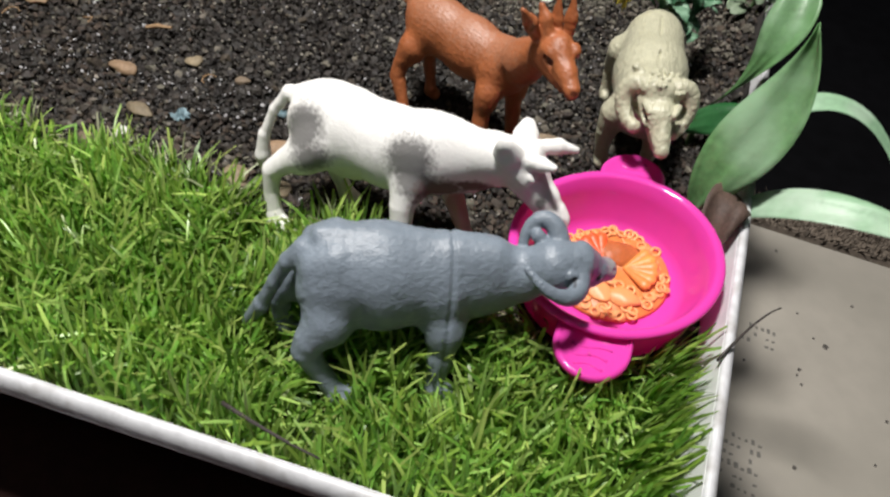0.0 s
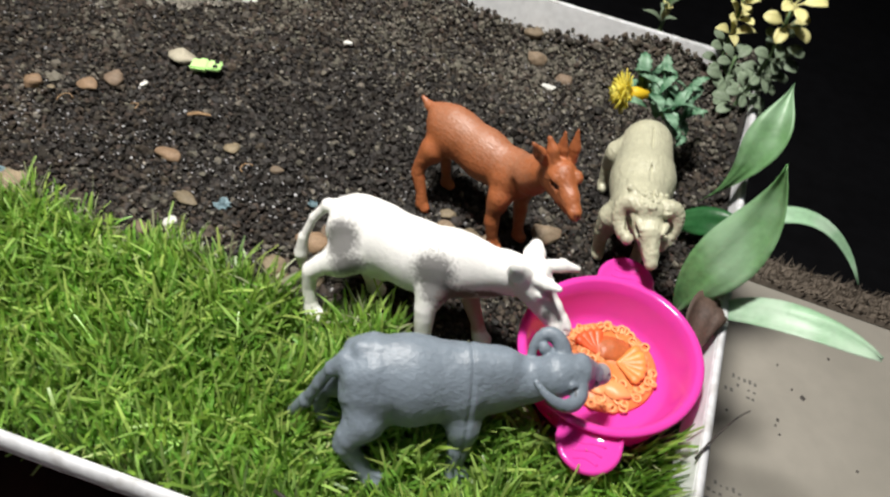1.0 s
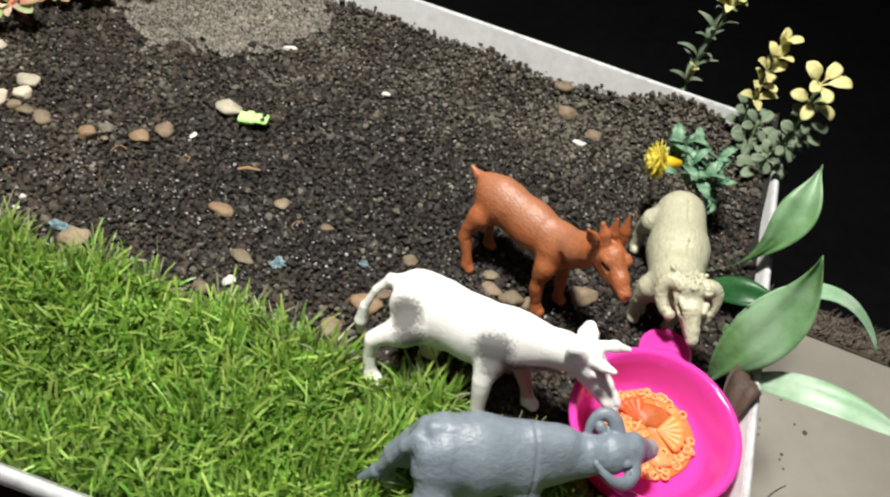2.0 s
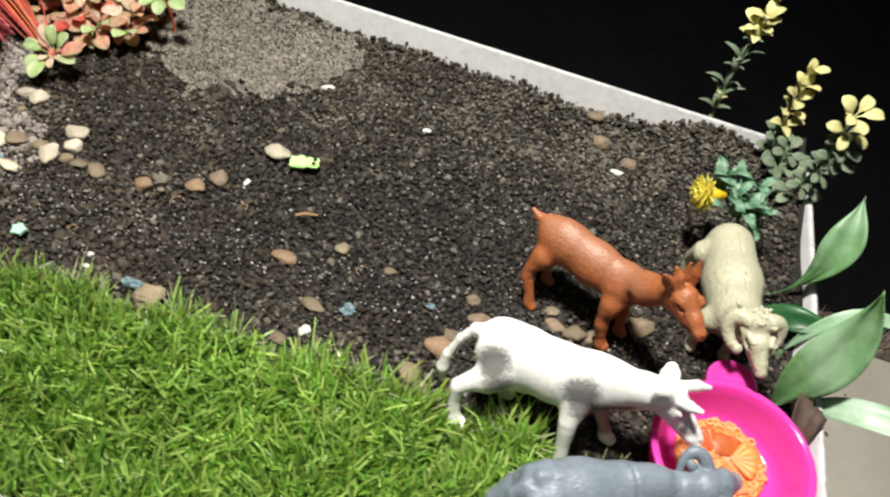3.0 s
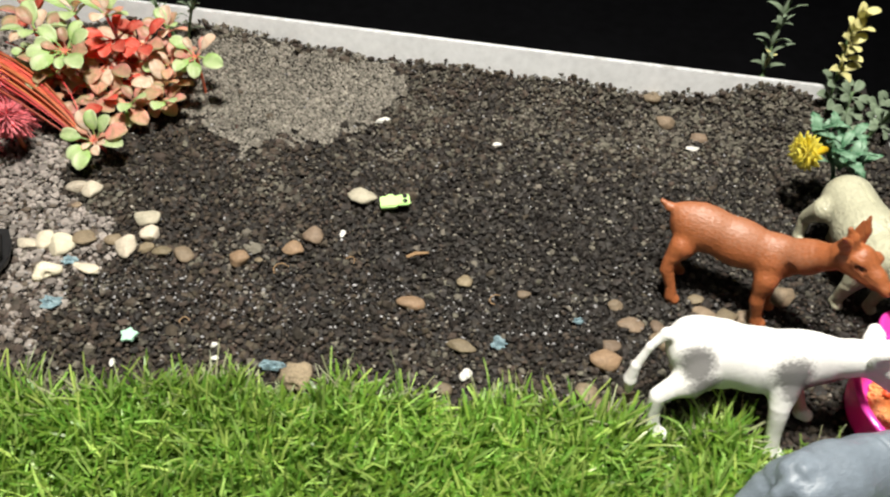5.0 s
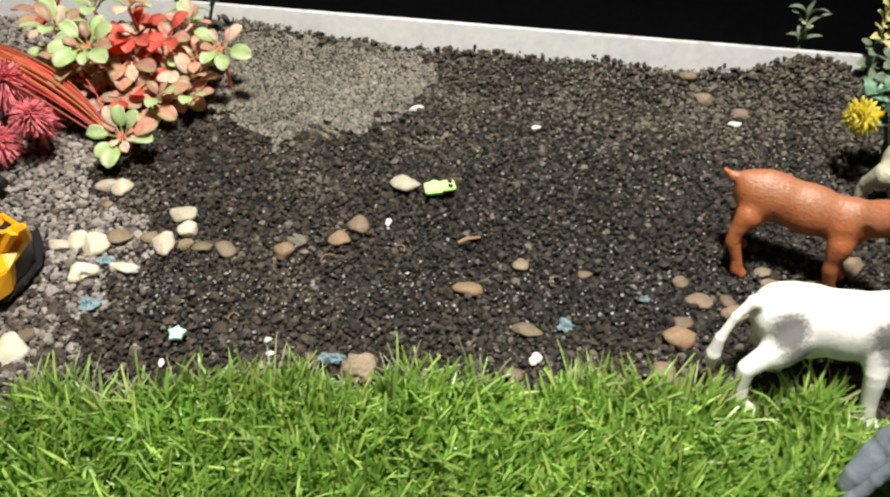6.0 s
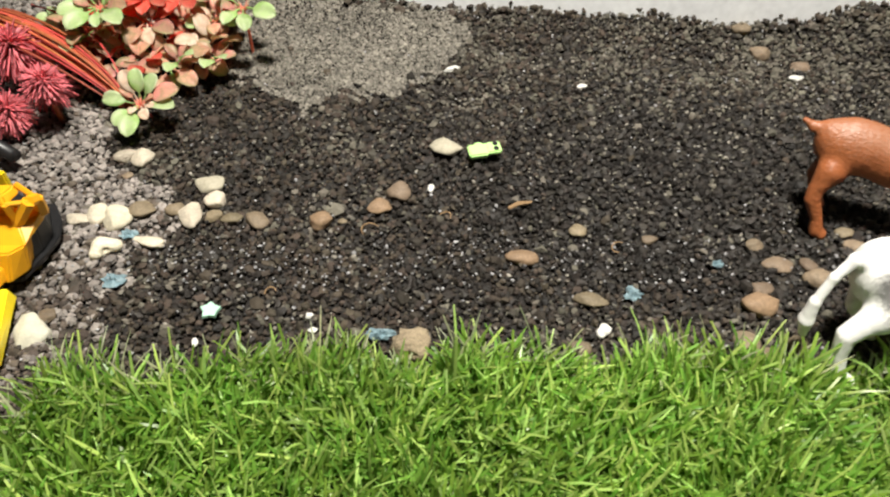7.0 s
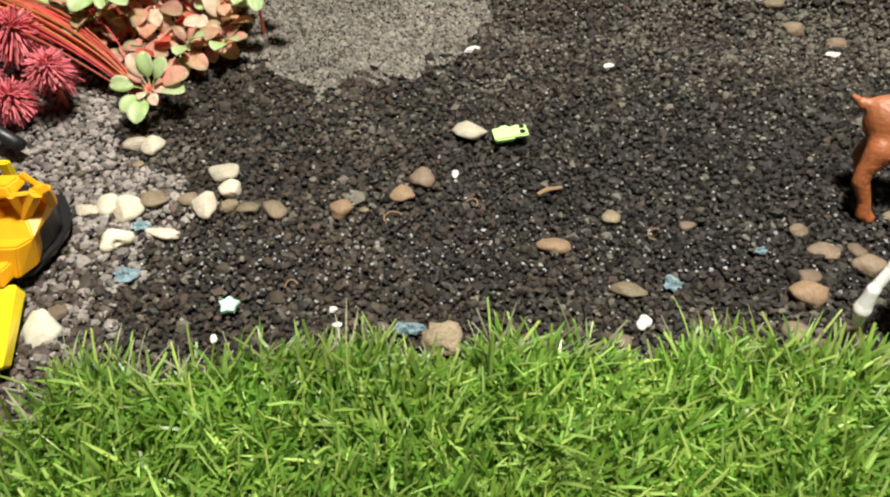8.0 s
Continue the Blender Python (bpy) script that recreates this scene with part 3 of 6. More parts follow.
def blades(name, base, length, width, mat, label, lean, fall):
    """Thin curved blades as one mesh."""
    n, seg = len(base), 4
    blunt = rng.choice((0.2, 0.75), n)
    yaw = rng.uniform(0, math.tau, n)
    comb = wave(base, 60, 75, 0.7)
    edge = base[:, 1] - front_y(base[:, 0]) < 0.012
    to_bowl = np.arctan2(BOWL.y - base[:, 1], BOWL.x - base[:, 0])
    near = np.hypot(base[:, 0] - BOWL.x, base[:, 1] - BOWL.y) < 0.05
    yaw = np.where(rng.random(n) < 0.35, 1.2 + 1.6 * comb + rng.normal(0, 0.5, n), yaw)
    by_wall = right_x(base[:, 1]) - base[:, 0] < 0.016
    yaw = np.where(by_wall, rng.normal(-0.3, 0.8, n), yaw)
    length = np.where(by_wall, np.minimum(length * 1.35, 0.027), length)
    lean, fall = np.where(by_wall, lean * 0.4, lean), np.where(by_wall, fall * 0.3, fall)
    yaw = np.where(edge, rng.normal(1.57, 0.7, n), np.where(near, to_bowl + math.pi + rng.normal(0, 0.6, n), yaw))
    way = np.stack([np.cos(yaw), np.sin(yaw)], 1)
    twist = yaw + math.pi / 2 + rng.normal(0, 0.5, n)
    side = np.stack([np.cos(twist), np.sin(twist), rng.normal(0, 0.25, n)], 1)
    pos = np.c_[base, np.full(n, 0.0004)]
    out = []
    for i in range(seg + 1):
        s = i / seg
        wd = width * (1 - 0.12 * s) * (1.0 if i < seg else blunt)
        out += [pos - side * wd[:, None] / 2, pos + side * wd[:, None] / 2]
        ang = lean + fall * s
        step = length / seg
        pos = pos + np.c_[way * (np.sin(ang) * step)[:, None], np.cos(ang) * step]
        pos[:, 2] = np.maximum(pos[:, 2], 0.001)
    v = np.stack(out, 1).reshape(-1, 3)
    k = 2 * (seg + 1)
    f = np.array([(2 * i, 2 * i + 1, 2 * i + 3, 2 * i + 2) for i in range(seg)])
    f = f[None] + k * np.arange(n)[:, None, None]
    return big_mesh(name, v, f.reshape(-1, 4), mat, label, "grass", True)


# where feet and lumps press the turf down
PRESSED = [(-0.0365, 0.1205), (-0.0385, 0.115), (-0.034, 0.113), (-0.033, 0.119), (-0.2395, 0.144), (-0.2523, 0.148), (-0.1654, 0.147), (-0.1747, 0.139), (-0.043, 0.071), (-0.008, 0.081), (-0.083, 0.127), (-0.058, 0.0835), (-0.075, 0.122), (-0.040, 0.060), (-0.085, 0.115)]


def pressed(p):
    out = np.ones(len(p))
    for x, y in PRESSED:
        out = np.minimum(out, np.clip((np.hypot(p[:, 0] - x, (p[:, 1] - y + 0.004) * 0.8) - 0.003) / 0.009, 0.28, 1))
    return out


def turf_places(step, keep):
    p = scatter(-0.545, 0.08, 0.038, 0.15, step)
    p = p[inside_tray(p, 0.0045) & (p[:, 0] < right_x(p[:, 1]) - 0.004) & (p[:, 1] < turf_edge(p[:, 0]) + 0.002 * wave(p, 300, 200, 0.0))]
    p = p[np.hypot(p[:, 0] - BOWL.x, p[:, 1] - BOWL.y) > 0.031]
    return p[rng.random(len(p)) < keep]


g = turf_places(0.0015, 1.0)
n = len(g)
blades("grass", g, rng.uniform(0.009, 0.022, n) * pressed(g), rng.uniform(0.0008, 0.0015, n), TURF, "dense bright green artificial turf grass", np.abs(rng.normal(0.35, 0.3, n)), rng.uniform(0.1, 1.3, n))
g = turf_places(0.0024, 0.60)
n = len(g)
blades("pale_grass", g, rng.uniform(0.014, 0.027, n) * pressed(g), rng.uniform(0.0007, 0.0013, n), PALE_TURF, "paler turf blades with milky highlights put into their colour", np.abs(rng.normal(0.45, 0.3, n)), rng.uniform(0.1, 1.2, n))
g = turf_places(0.0026, 0.35)
n = len(g)
blades("dry_grass", g, rng.uniform(0.004, 0.010, n), rng.uniform(0.0005, 0.0009, n), THATCH, "curled straw-coloured thatch between the blades", np.abs(rng.normal(0.8, 0.4, n)), rng.uniform(0.3, 1.8, n))

g = turf_places(0.0020, 0.75)
g = g[turf_edge(g[:, 0]) - g[:, 1] < 0.007 + 0.012 * (g[:, 0] < -0.37)]
n = len(g)
blades("frayed_grass", g + np.array([0, 0.002]), rng.uniform(0.011, 0.024, n) * pressed(g), rng.uniform(0.0005, 0.0009, n), FRAYED, "pale frayed blades along the turf edge", np.abs(rng.normal(0.5, 0.35, n)), rng.uniform(0.1, 1.0, n))

# ---- toy animals ----
cow = [((17, 2, 34.2), (25, 1.5, 34.4), 12.2, 12.6, 0, 0.84), ((25, 1.5, 34.2), (42, 0.5, 33.8), 12.6, 12.4, 5, 0.86), ((42, 0.5, 33.8), (56, 0, 36), 12.4, 11.8, 5, 0.82),
       ((11, 2, 41), (19, 1.8, 43), 4.2, 4.8, 4, 1.15), ((52, 0, 43.5), (60, 0, 44.5), 5, 5, 4, 0.9), ((57, 0, 38), (66, 0, 39), 11.0, 8.8, 4, 0.76),
       ((66, 0, 40), (77, -1, 43), 8.5, 6.8, 4, 0.72), ((77, -1, 43.5), (85, -2.5, 45.5), 6.7, 6.0, 3, 0.85), ((60, 0, 30), (70, 0, 32), 6.5, 4.4, 4, 0.7), ((70, 0, 33), (83, -2, 38.5), 4.2, 3.2, 3, 0.6)]
# head
cow += [((85, -2.5, 46.5), (90, -3.5, 44), 6.0, 5.5, 2, 1.0), ((90, -3.5, 43.5), (97, -5.2, 37.8), 5.0, 3.9, 2, 1.0), ((97, -5.2, 37.8), (102, -6.6, 33.4), 3.8, 3.3, 1.5, 1.0), ((87, -3, 40), (98.5, -6, 33.5), 4.2, 2.6, 2, 0.95),
        ((101.2, -6.4, 34.2), (103.2, -6.9, 32.8), 3.6, 3.2, 1, 1.2), ((86, -3, 49.5), (88.5, -3, 49), 4.2, 3.6, 2, 1.2), ((91, -8.1, 45.4), (92.6, -8.3, 44.4), 1.5, 1.3, 0.6, 1), ((93.6, -9.4, 43.6), (95.6, -9.3, 42), -1.5, -1.2, 1.0, 1),
        ((104.6, -9.7, 34.9), (105.4, -9.2, 34.2), -0.9, -0.7, 0.4, 1), ((99.5, -10.2, 32.2), (105, -9.6, 30.6), -0.55, -0.5, 0.4, 1)]
# ears and horns
cow += [((83.5, -5, 48), (82, -8, 51), 2.4, 4.0, 1.5, 0.5), ((82, -8, 51), (81.2, -9.2, 53.6), 4.0, 3.0, 1, 0.5), ((82.2, -11.4, 50.6), (81.3, -12.4, 53.2), -2.6, -2.0, 0.8, 0.7),
        ((85, 2, 46), (84.6, 5.2, 48.8), 2.6, 3.8, 1.5, 0.5), ((84.6, 5.2, 48.8), (84.2, 7.2, 51), 3.8, 2.6, 1, 0.5),
        ((89, 1.0, 49), (95.5, 3.4, 49.8), 2.3, 2.3, 1.5, 0.9), ((95.5, 3.4, 49.8), (101, 5, 49.2), 2.3, 1.1, 0.8, 0.9), ((88.5, -6, 49.2), (93, -8.5, 51), 2.2, 2.1, 1.5, 0.9), ((93, -8.5, 51), (97, -10.2, 52.4), 2.1, 1.1, 0.8, 0.9)]
# haunches, udder and legs
cow += [((14, -3.5, 36.5), (17, -7.6, 30.5), 9.0, 7.2, 3.5, 0.7), ((17, -8.2, 31), (14, -10, 27), 7.0, 5.0, 3, 0.75), ((14, 6.5, 35), (16, 9, 29), 9, 7, 4, 0.7), ((24, -1, 24), (30, -1, 23), 4.4, 4, 3, 1.1), ((26, -4, 20.5), (26, -4, 18.8), 1.2, 0.9, 0.8, 1),
        ((51, -5.5, 39), (53, -8.5, 29), 7.6, 5.6, 3.5, 0.75), ((54, 6, 36), (60, 7.5, 27), 7, 5.4, 4, 0.8), ((26.5, -15.2, 28), (24.0, -14.6, 40), -3.2, -2.2, 3, 1), ((60.5, -14.2, 30), (60, -13.6, 40), -3.0, -2.2, 3, 1)]
for x in (31, 35, 39, 43):
    cow.append(((x, -12.6, 28), (x - 2, -12.2, 41), -1.3, -0.9, 1.6, 1))
cow += leg([(14, -9.0, 29), (7.5, -10.5, 24.5), (2.8, -11.5, 20), (2.8, -12.5, 12.5), (4.2, -13.6, 6), (5.4, -14.4, 2.2), (8.6, -15, 0.8)], [5.8, 4.2, 3.6, 2.9, 2.8, 3.5, 3.2])
cow += leg([(17, 8, 28), (15, 8.6, 20), (15, 8.5, 15), (21, 7.5, 7), (23.5, 7.5, 2.4), (26.5, 7.5, 1.4)], [6, 4, 3.4, 2.6, 3.2, 2.7])
cow += leg([(52.5, -9.5, 29), (52.3, -12, 24), (52.8, -13, 20.5), (54.0, -14.5, 12), (55.2, -15.8, 5.5), (55.8, -16.6, 1.8), (58.8, -17.4, 0.6)], [5.2, 4.4, 4.0, 3.2, 3.0, 3.5, 3.1])
cow += leg([(60, 7, 28), (64, 6.5, 19), (66, 6, 16), (71, 4.5, 8), (73.5, 3.5, 2.6), (76.5, 3, 1.4)], [5.2, 3.7, 3.6, 2.6, 3.2, 2.7])
# tail
cow += [((8, 2, 42), (2, 1.6, 41), 3, 2.3, 2.5, 1), ((2, 1.6, 41), (-3.0, 0.4, 34), 2.2, 1.7, 1, 1), ((-3.0, 0.4, 34), (-6.4, -1.0, 24), 1.7, 1.9, 1, 1), ((-6.6, -1.2, 24), (-7, -1.6, 16), 2.1, 2.8, 1, 1), ((-7, -1.6, 16), (-6.2, -1.8, 10), 2.8, 1.7, 1, 1)]
figurine("toy_cow", cow, COW_WHITE, "white toy cow with grey patches grazing from the bowl", "toy cow", pose(-0.088, 0.143, 0.0, 0, 0, -6), rough=0.02, rough_size=0.35, lean=12, cell=0.46, fur=0.04, strand=(1.5, 1.2, 2.2))

deer = [((5, 0, 36), (14, 0, 36.5), 9.2, 10.2, 0, 0.85), ((14, 0, 36.5), (30, 0, 35.5), 10.2, 10.2, 4, 0.86), ((30, 0, 35.5), (48, 0, 35.2), 10.2, 9.6, 5, 0.84), ((1, 0, 40), (8, 0, 41.5), 4.6, 5.4, 4, 1), ((48, 0, 37), (58, -4.8, 45), 9.4, 7.2, 4, 0.78), ((58, -4.8, 45), (69, -12, 57), 7.2, 5.2, 4, 0.9),
        ((69, -12, 59.6), (74, -14.5, 60.8), 5.9, 5.4, 3, 1), ((74, -14.5, 60.8), (82, -18.8, 58.2), 4.8, 3.4, 2, 1), ((82, -18.8, 58.2), (87, -21.3, 55.8), 3.2, 2.7, 1.5, 1), ((72, -14, 55.5), (83, -19.3, 54.8), 4.0, 2.5, 2, 1),
        ((46, -5, 34), (48, -8, 26), 6.0, 4.6, 3, 0.8), ((48, 5, 34), (51, 7, 26), 5.6, 4.4, 3, 0.8), ((8, -4, 36), (7.5, -7.6, 27), 7.2, 5.4, 3, 0.7), ((9, 5, 35), (9, 8, 27), 7, 5.2, 3, 0.7), ((21, -12.6, 28), (19, -12.0, 38), -3.0, -2.0, 2.5, 1), ((55, -10.5, 30), (53, -11.0, 40), -2.4, -1.8, 2.0, 1)]
deer += leg([(6, -8.6, 28), (4.2, -11.0, 20), (4.4, -12.2, 16), (9.5, -13, 8), (11.6, -13.4, 2.6), (14.2, -13.5, 1.2)], [5.0, 3.5, 3.3, 2.4, 3.0, 2.4])
deer += leg([(9, 9, 28), (5, 8, 20), (4, 8, 15), (8, 7, 6), (9, 7, 2.2), (12, 7, 1.6)], [5.0, 3.4, 3.0, 2.3, 2.9, 2.3])
deer += leg([(48, -8, 28), (48.2, -9, 20), (49, -9.5, 16), (52, -9.5, 8), (53.5, -9.5, 4.6), (55.8, -9.5, 4.0)], [4.6, 3.3, 3.5, 2.5, 3.1, 2.6])
deer += leg([(51, 7, 28), (52, 7, 18), (53, 7, 15), (55, 7, 6), (56, 7, 2.2), (58.5, 7, 1.6)], [4.4, 3.2, 3.3, 2.4, 3.0, 2.4])
deer += [((-2, 0, 41), (-6.5, 0, 40.5), 2.6, 2.1, 2, 1), ((-6.5, 0, 40.5), (-11, 0, 42.4), 2.0, 1.0, 1, 1)]
# ears with open hollows, horns, eyes, nostrils and mouth
deer += [((66.5, -16.5, 62.5), (64, -20, 68.2), 2.0, 2.7, 1, 0.55), ((64, -20, 68.2), (61.8, -23.2, 72.6), 2.8, 0.8, 0.6, 0.45), ((65.2, -21.0, 67.0), (63.4, -23.6, 70.6), -1.7, -0.9, 0.4, 0.6), ((70, -15.0, 63), (66.6, -15.2, 68.6), 2.6, 2.3, 1, 0.8), ((66.6, -15.2, 68.6), (63.8, -15.3, 72.2), 2.3, 1.1, 1, 0.8),
         ((70.6, -10.8, 62), (68.4, -11.0, 68.0), 2.2, 2.5, 0.5, 0.5), ((68.4, -11.0, 68.0), (67.2, -11.3, 75.0), 2.5, 0.7, 0.4, 0.5), ((72.3, -6.6, 61.2), (71.2, -6.4, 67.6), 2.0, 2.5, 0.5, 0.5), ((71.2, -6.4, 67.6), (69.6, -6.2, 74.8), 2.5, 0.7, 0.4, 0.5),
         ((71, -17.6, 62), (74, -19.2, 61.8), 1.6, 1.3, 0.8, 1), ((79, -13, 63), (80, -13.4, 62.6), 2.2, 2.0, 0.8, 1), ((73.6, -19.4, 60.0), (75.8, -20.2, 59.4), -1.4, -1.2, 0.5, 1), ((74.4, -18.4, 60.0), (75.4, -18.8, 59.8), 1.3, 1.2, 0.1, 1), ((86.2, -21.6, 56.2), (87.8, -21.8, 55.2), 2.1, 1.9, 0.6, 1), ((88.6, -24.0, 56.4), (89.4, -23.6, 56.0), -0.7, -0.6, 0.3, 1), ((80, -21.6, 54.8), (87.6, -24.2, 53.6), -0.6, -0.5, 0.3, 1), ((75, -18, 57.5), (77.5, -19, 56.5), 1.6, 1.3, 0.6, 1)]
tuft_of = random.Random(9)
for i in range(70):
    x = tuft_of.uniform(4, 52)
    y = tuft_of.uniform(-3.0, 3.0)
    z = 46.0 - 0.045 * (x - 16) - 0.10 * y * y - max(0, 8 - x) * 0.25
    deer.append(((x, y, z - 0.5), (x - 1.8, y + tuft_of.uniform(-0.8, 0.8), z + 0.7), 0.9, 0.4, 0.3, 1))
figurine("toy_goat", deer, DEER_BROWN, "glossy brown toy goat with upright horns standing on soil", "toy goat", pose(-0.063, 0.2205, -0.001, 0, 0, -28), rough=0.025, rough_size=0.4, cell=0.42, lean=10, fur=0.075, strand=(1.3, 1.0, 1.5))

buffalo = [((24, 0.5, 32), (35, 0, 31), 13.2, 13.8, 0, 0.9), ((35, 0, 31), (52, 0, 29.6), 13.8, 12.2, 6, 0.88), ((18, 2, 44), (46, 1.5, 41.6), 2.4, 1.8, 3, 1), ((16, -4, 39.5), (22, -4.5, 41), 3.2, 3.4, 4, 1), ((16, 6, 39.5), (22, 6, 41), 3.2, 3.4, 4, 1),
           ((52, 0, 29.6), (64, 0, 30.4), 12.2, 10.6, 5, 0.82), ((56, 0, 39), (67, -1, 38.2), 4.4, 4.2, 4, 1.1), ((64, 0, 30), (76, -2, 32), 10.0, 7.0, 4, 0.85), ((76, -2, 32), (84, -4.5, 37.5), 6.7, 6.0, 3, 1.0), ((60, -1, 22.5), (72, -2, 26), 5.5, 4.0, 4, 0.8)]
buffalo += [((84, -5, 38), (91, -4, 38), 6.2, 5.4, 3, 1.05), ((91, -4, 37.6), (98, -1.6, 33), 4.8, 3.6, 2, 1), ((93, -2.5, 40.5), (97.5, -1.0, 36.6), 2.4, 1.8, 1.5, 1.3), ((98.4, -1.2, 32.5), (103, 0.8, 30.4), 3.4, 3.0, 1.0, 1.2), ((86, -5, 34), (97, -2, 30), 4, 2.6, 2, 1), ((87.4, -10.6, 40.2), (88.6, -10.4, 39.8), 1.4, 1.3, 0.5, 1),
            ((104.8, -1.6, 32.0), (105.6, -1.0, 31.6), -0.8, -0.7, 0.3, 1), ((99, -5.0, 30.0), (104.6, -2.6, 28.6), -0.6, -0.5, 0.4, 1), ((98.2, -5.4, 33.6), (97.6, 2.4, 34.2), -0.8, -0.8, 0.6, 1)]
buffalo += [((52, -6, 28), (53, -10, 19), 7.6, 5.4, 3.5, 0.8), ((54, 8, 27), (57, 9, 19), 7, 5.6, 4, 0.8), ((20, -6, 30), (20, -10, 24), 9.0, 6.4, 3.5, 0.75), ((18, 8, 29), (12, 8, 20), 8.4, 6, 4, 0.75), ((30, -15.2, 24), (27, -15.8, 36), -3.0, -2.0, 3.0, 1), ((60, -13.0, 24), (59, -12.8, 36), -2.2, -1.6, 2.4, 1), ((46, -14.6, 22), (45, -15.2, 34), -2.0, -1.4, 2.4, 1)]
buffalo += leg([(18.5, -10.5, 25), (14, -12.5, 21), (12.6, -13, 17.8), (15.5, -14, 11), (19.2, -15.6, 5), (21.4, -16.8, 2.6), (25, -17.4, 2)], [6, 4.5, 4.2, 3.2, 3.0, 3.7, 3.2])
buffalo += leg([(12, 8, 24), (5.5, 8.5, 19), (3.8, 8.5, 15), (3.4, 8, 8), (4.6, 7.5, 3), (8.4, 7.5, 1.6)], [6.2, 4.2, 3.7, 2.9, 3.5, 3.0])
buffalo += leg([(53, -10, 20), (52.5, -11.5, 13.6), (52, -12.2, 11), (50.6, -14, 5), (51, -15.5, 1.8), (54, -16, 1.0)], [5.4, 4.1, 4.2, 3.1, 3.8, 3.2])
buffalo += leg([(57, 9, 21), (60, 8, 14), (60.5, 8, 12), (60, 7, 5), (60, 7, 2.4), (63.5, 7, 1.8)], [5.6, 4.1, 4.2, 3.1, 3.8, 3.2])
buffalo += [((13, 1, 40), (8.5, 1.4, 36), 3.0, 2.3, 3, 1), ((8.5, 1.4, 36), (4, 2, 28), 2.2, 2.0, 1, 1), ((4, 2, 28), (-1, 3, 18), 2.0, 2.2, 1, 1), ((-1, 3, 18), (-6.6, 5, 9.4), 2.6, 1.7, 1, 1)]
buffalo += horn([(86.5, 0, 40), (87, 6.5, 46.5), (77, 8.5, 47), (76, 1.8, 36.8)], 3.2, 1.4, 22, 0.15) + horn([(89.5, -5.5, 40), (95, -12.0, 33), (82.5, -23.0, 39.0), (74.4, -12.0, 44.2)], 3.6, 1.1, 26, 0.15)
buffalo += [((82.4, 1, 40.5), (80, 2.4, 42.2), 1.6, 2.0, 0.8, 1)]
figurine("toy_buffalo", buffalo, BUFFALO_GREY, "dark grey toy buffalo with ringed curled horns on turf", "toy buffalo", pose(-0.0627, 0.0777, 0.0, 0, 0, 20), rough=0.03, rough_size=0.4, cell=0.44, groove=(54, 0.5), lean=12, fur=0.09, strand=(2.4, 1.2, 1.2))

ram = [((8, 1, 32.5), (32, 0, 31), 12.6, 14.0, 0, 0.97), ((32, 0, 31), (54, -2, 32), 14.0, 12.4, 5, 0.97), ((54, -2.5, 35), (64, -3.5, 40), 10.5, 8.4, 5, 0.9), ((64, -3.5, 42), (71, -3.2, 46), 7.6, 6.4, 3, 1), ((71, -3.0, 47), (78, -1.5, 46.0), 5.8, 5.2, 2.0, 1.15), ((78, -1.5, 46.0), (86, 0.6, 41.8), 4.6, 2.9, 1.5, 1.05), ((86, 0.6, 41.8), (89.4, 1.2, 40.2), 2.9, 2.4, 1, 1.05), ((68, -3.4, 51), (72, -3.2, 52), 4.2, 3.8, 2, 1.5), ((74, -2.6, 51.2), (87, 0.8, 44.0), 1.7, 1.1, 1.2, 1), ((80, -1.5, 41.5), (87, 0.6, 38.8), 3.0, 1.8, 1.2, 1)]
ram += leg([(55, -12, 27), (55.5, -13, 18), (55, -13, 15), (54, -12, 6), (53.8, -11.4, 3), (56.2, -11.2, 2)], [6, 4.0, 3.6, 2.8, 3.2, 2.7])
ram += leg([(54, 5, 27), (56, 5.5, 17), (56, 6, 14), (56, 6, 5), (56.5, 6, 2.2), (59, 6, 1.6)], [6, 3.8, 3.4, 2.7, 3.1, 2.6])
ram += leg([(11, -10, 27), (6, -12, 17), (5, -12, 14), (6.5, -11.6, 5), (7.2, -11.4, 2.2), (9.8, -11.4, 1.6)], [7, 4, 3.4, 2.7, 3.1, 2.6])
ram += leg([(11, 6, 27), (5, 8, 17), (4.5, 8, 14), (8, 8, 5), (9, 8, 2.2), (11.5, 8, 1.6)], [7, 4, 3.4, 2.7, 3.1, 2.6])
ram += [((2, 1, 30), (0, 1, 24), 3.2, 2.3, 2, 1), ((10, 0.6, 44.6), (46, -0.8, 45.2), -0.5, -0.5, 0.6, 1)]
ram += horn([(70, -7, 51), (66, -15, 53), (70, -15.5, 40), (79, -8.6, 40.5)], 4.0, 2.6, 12, 0.25) + horn([(70, 1, 51.5), (67, 9.5, 55), (71, 11, 44), (78, 5.4, 40)], 4.0, 2.6, 12, 0.25)
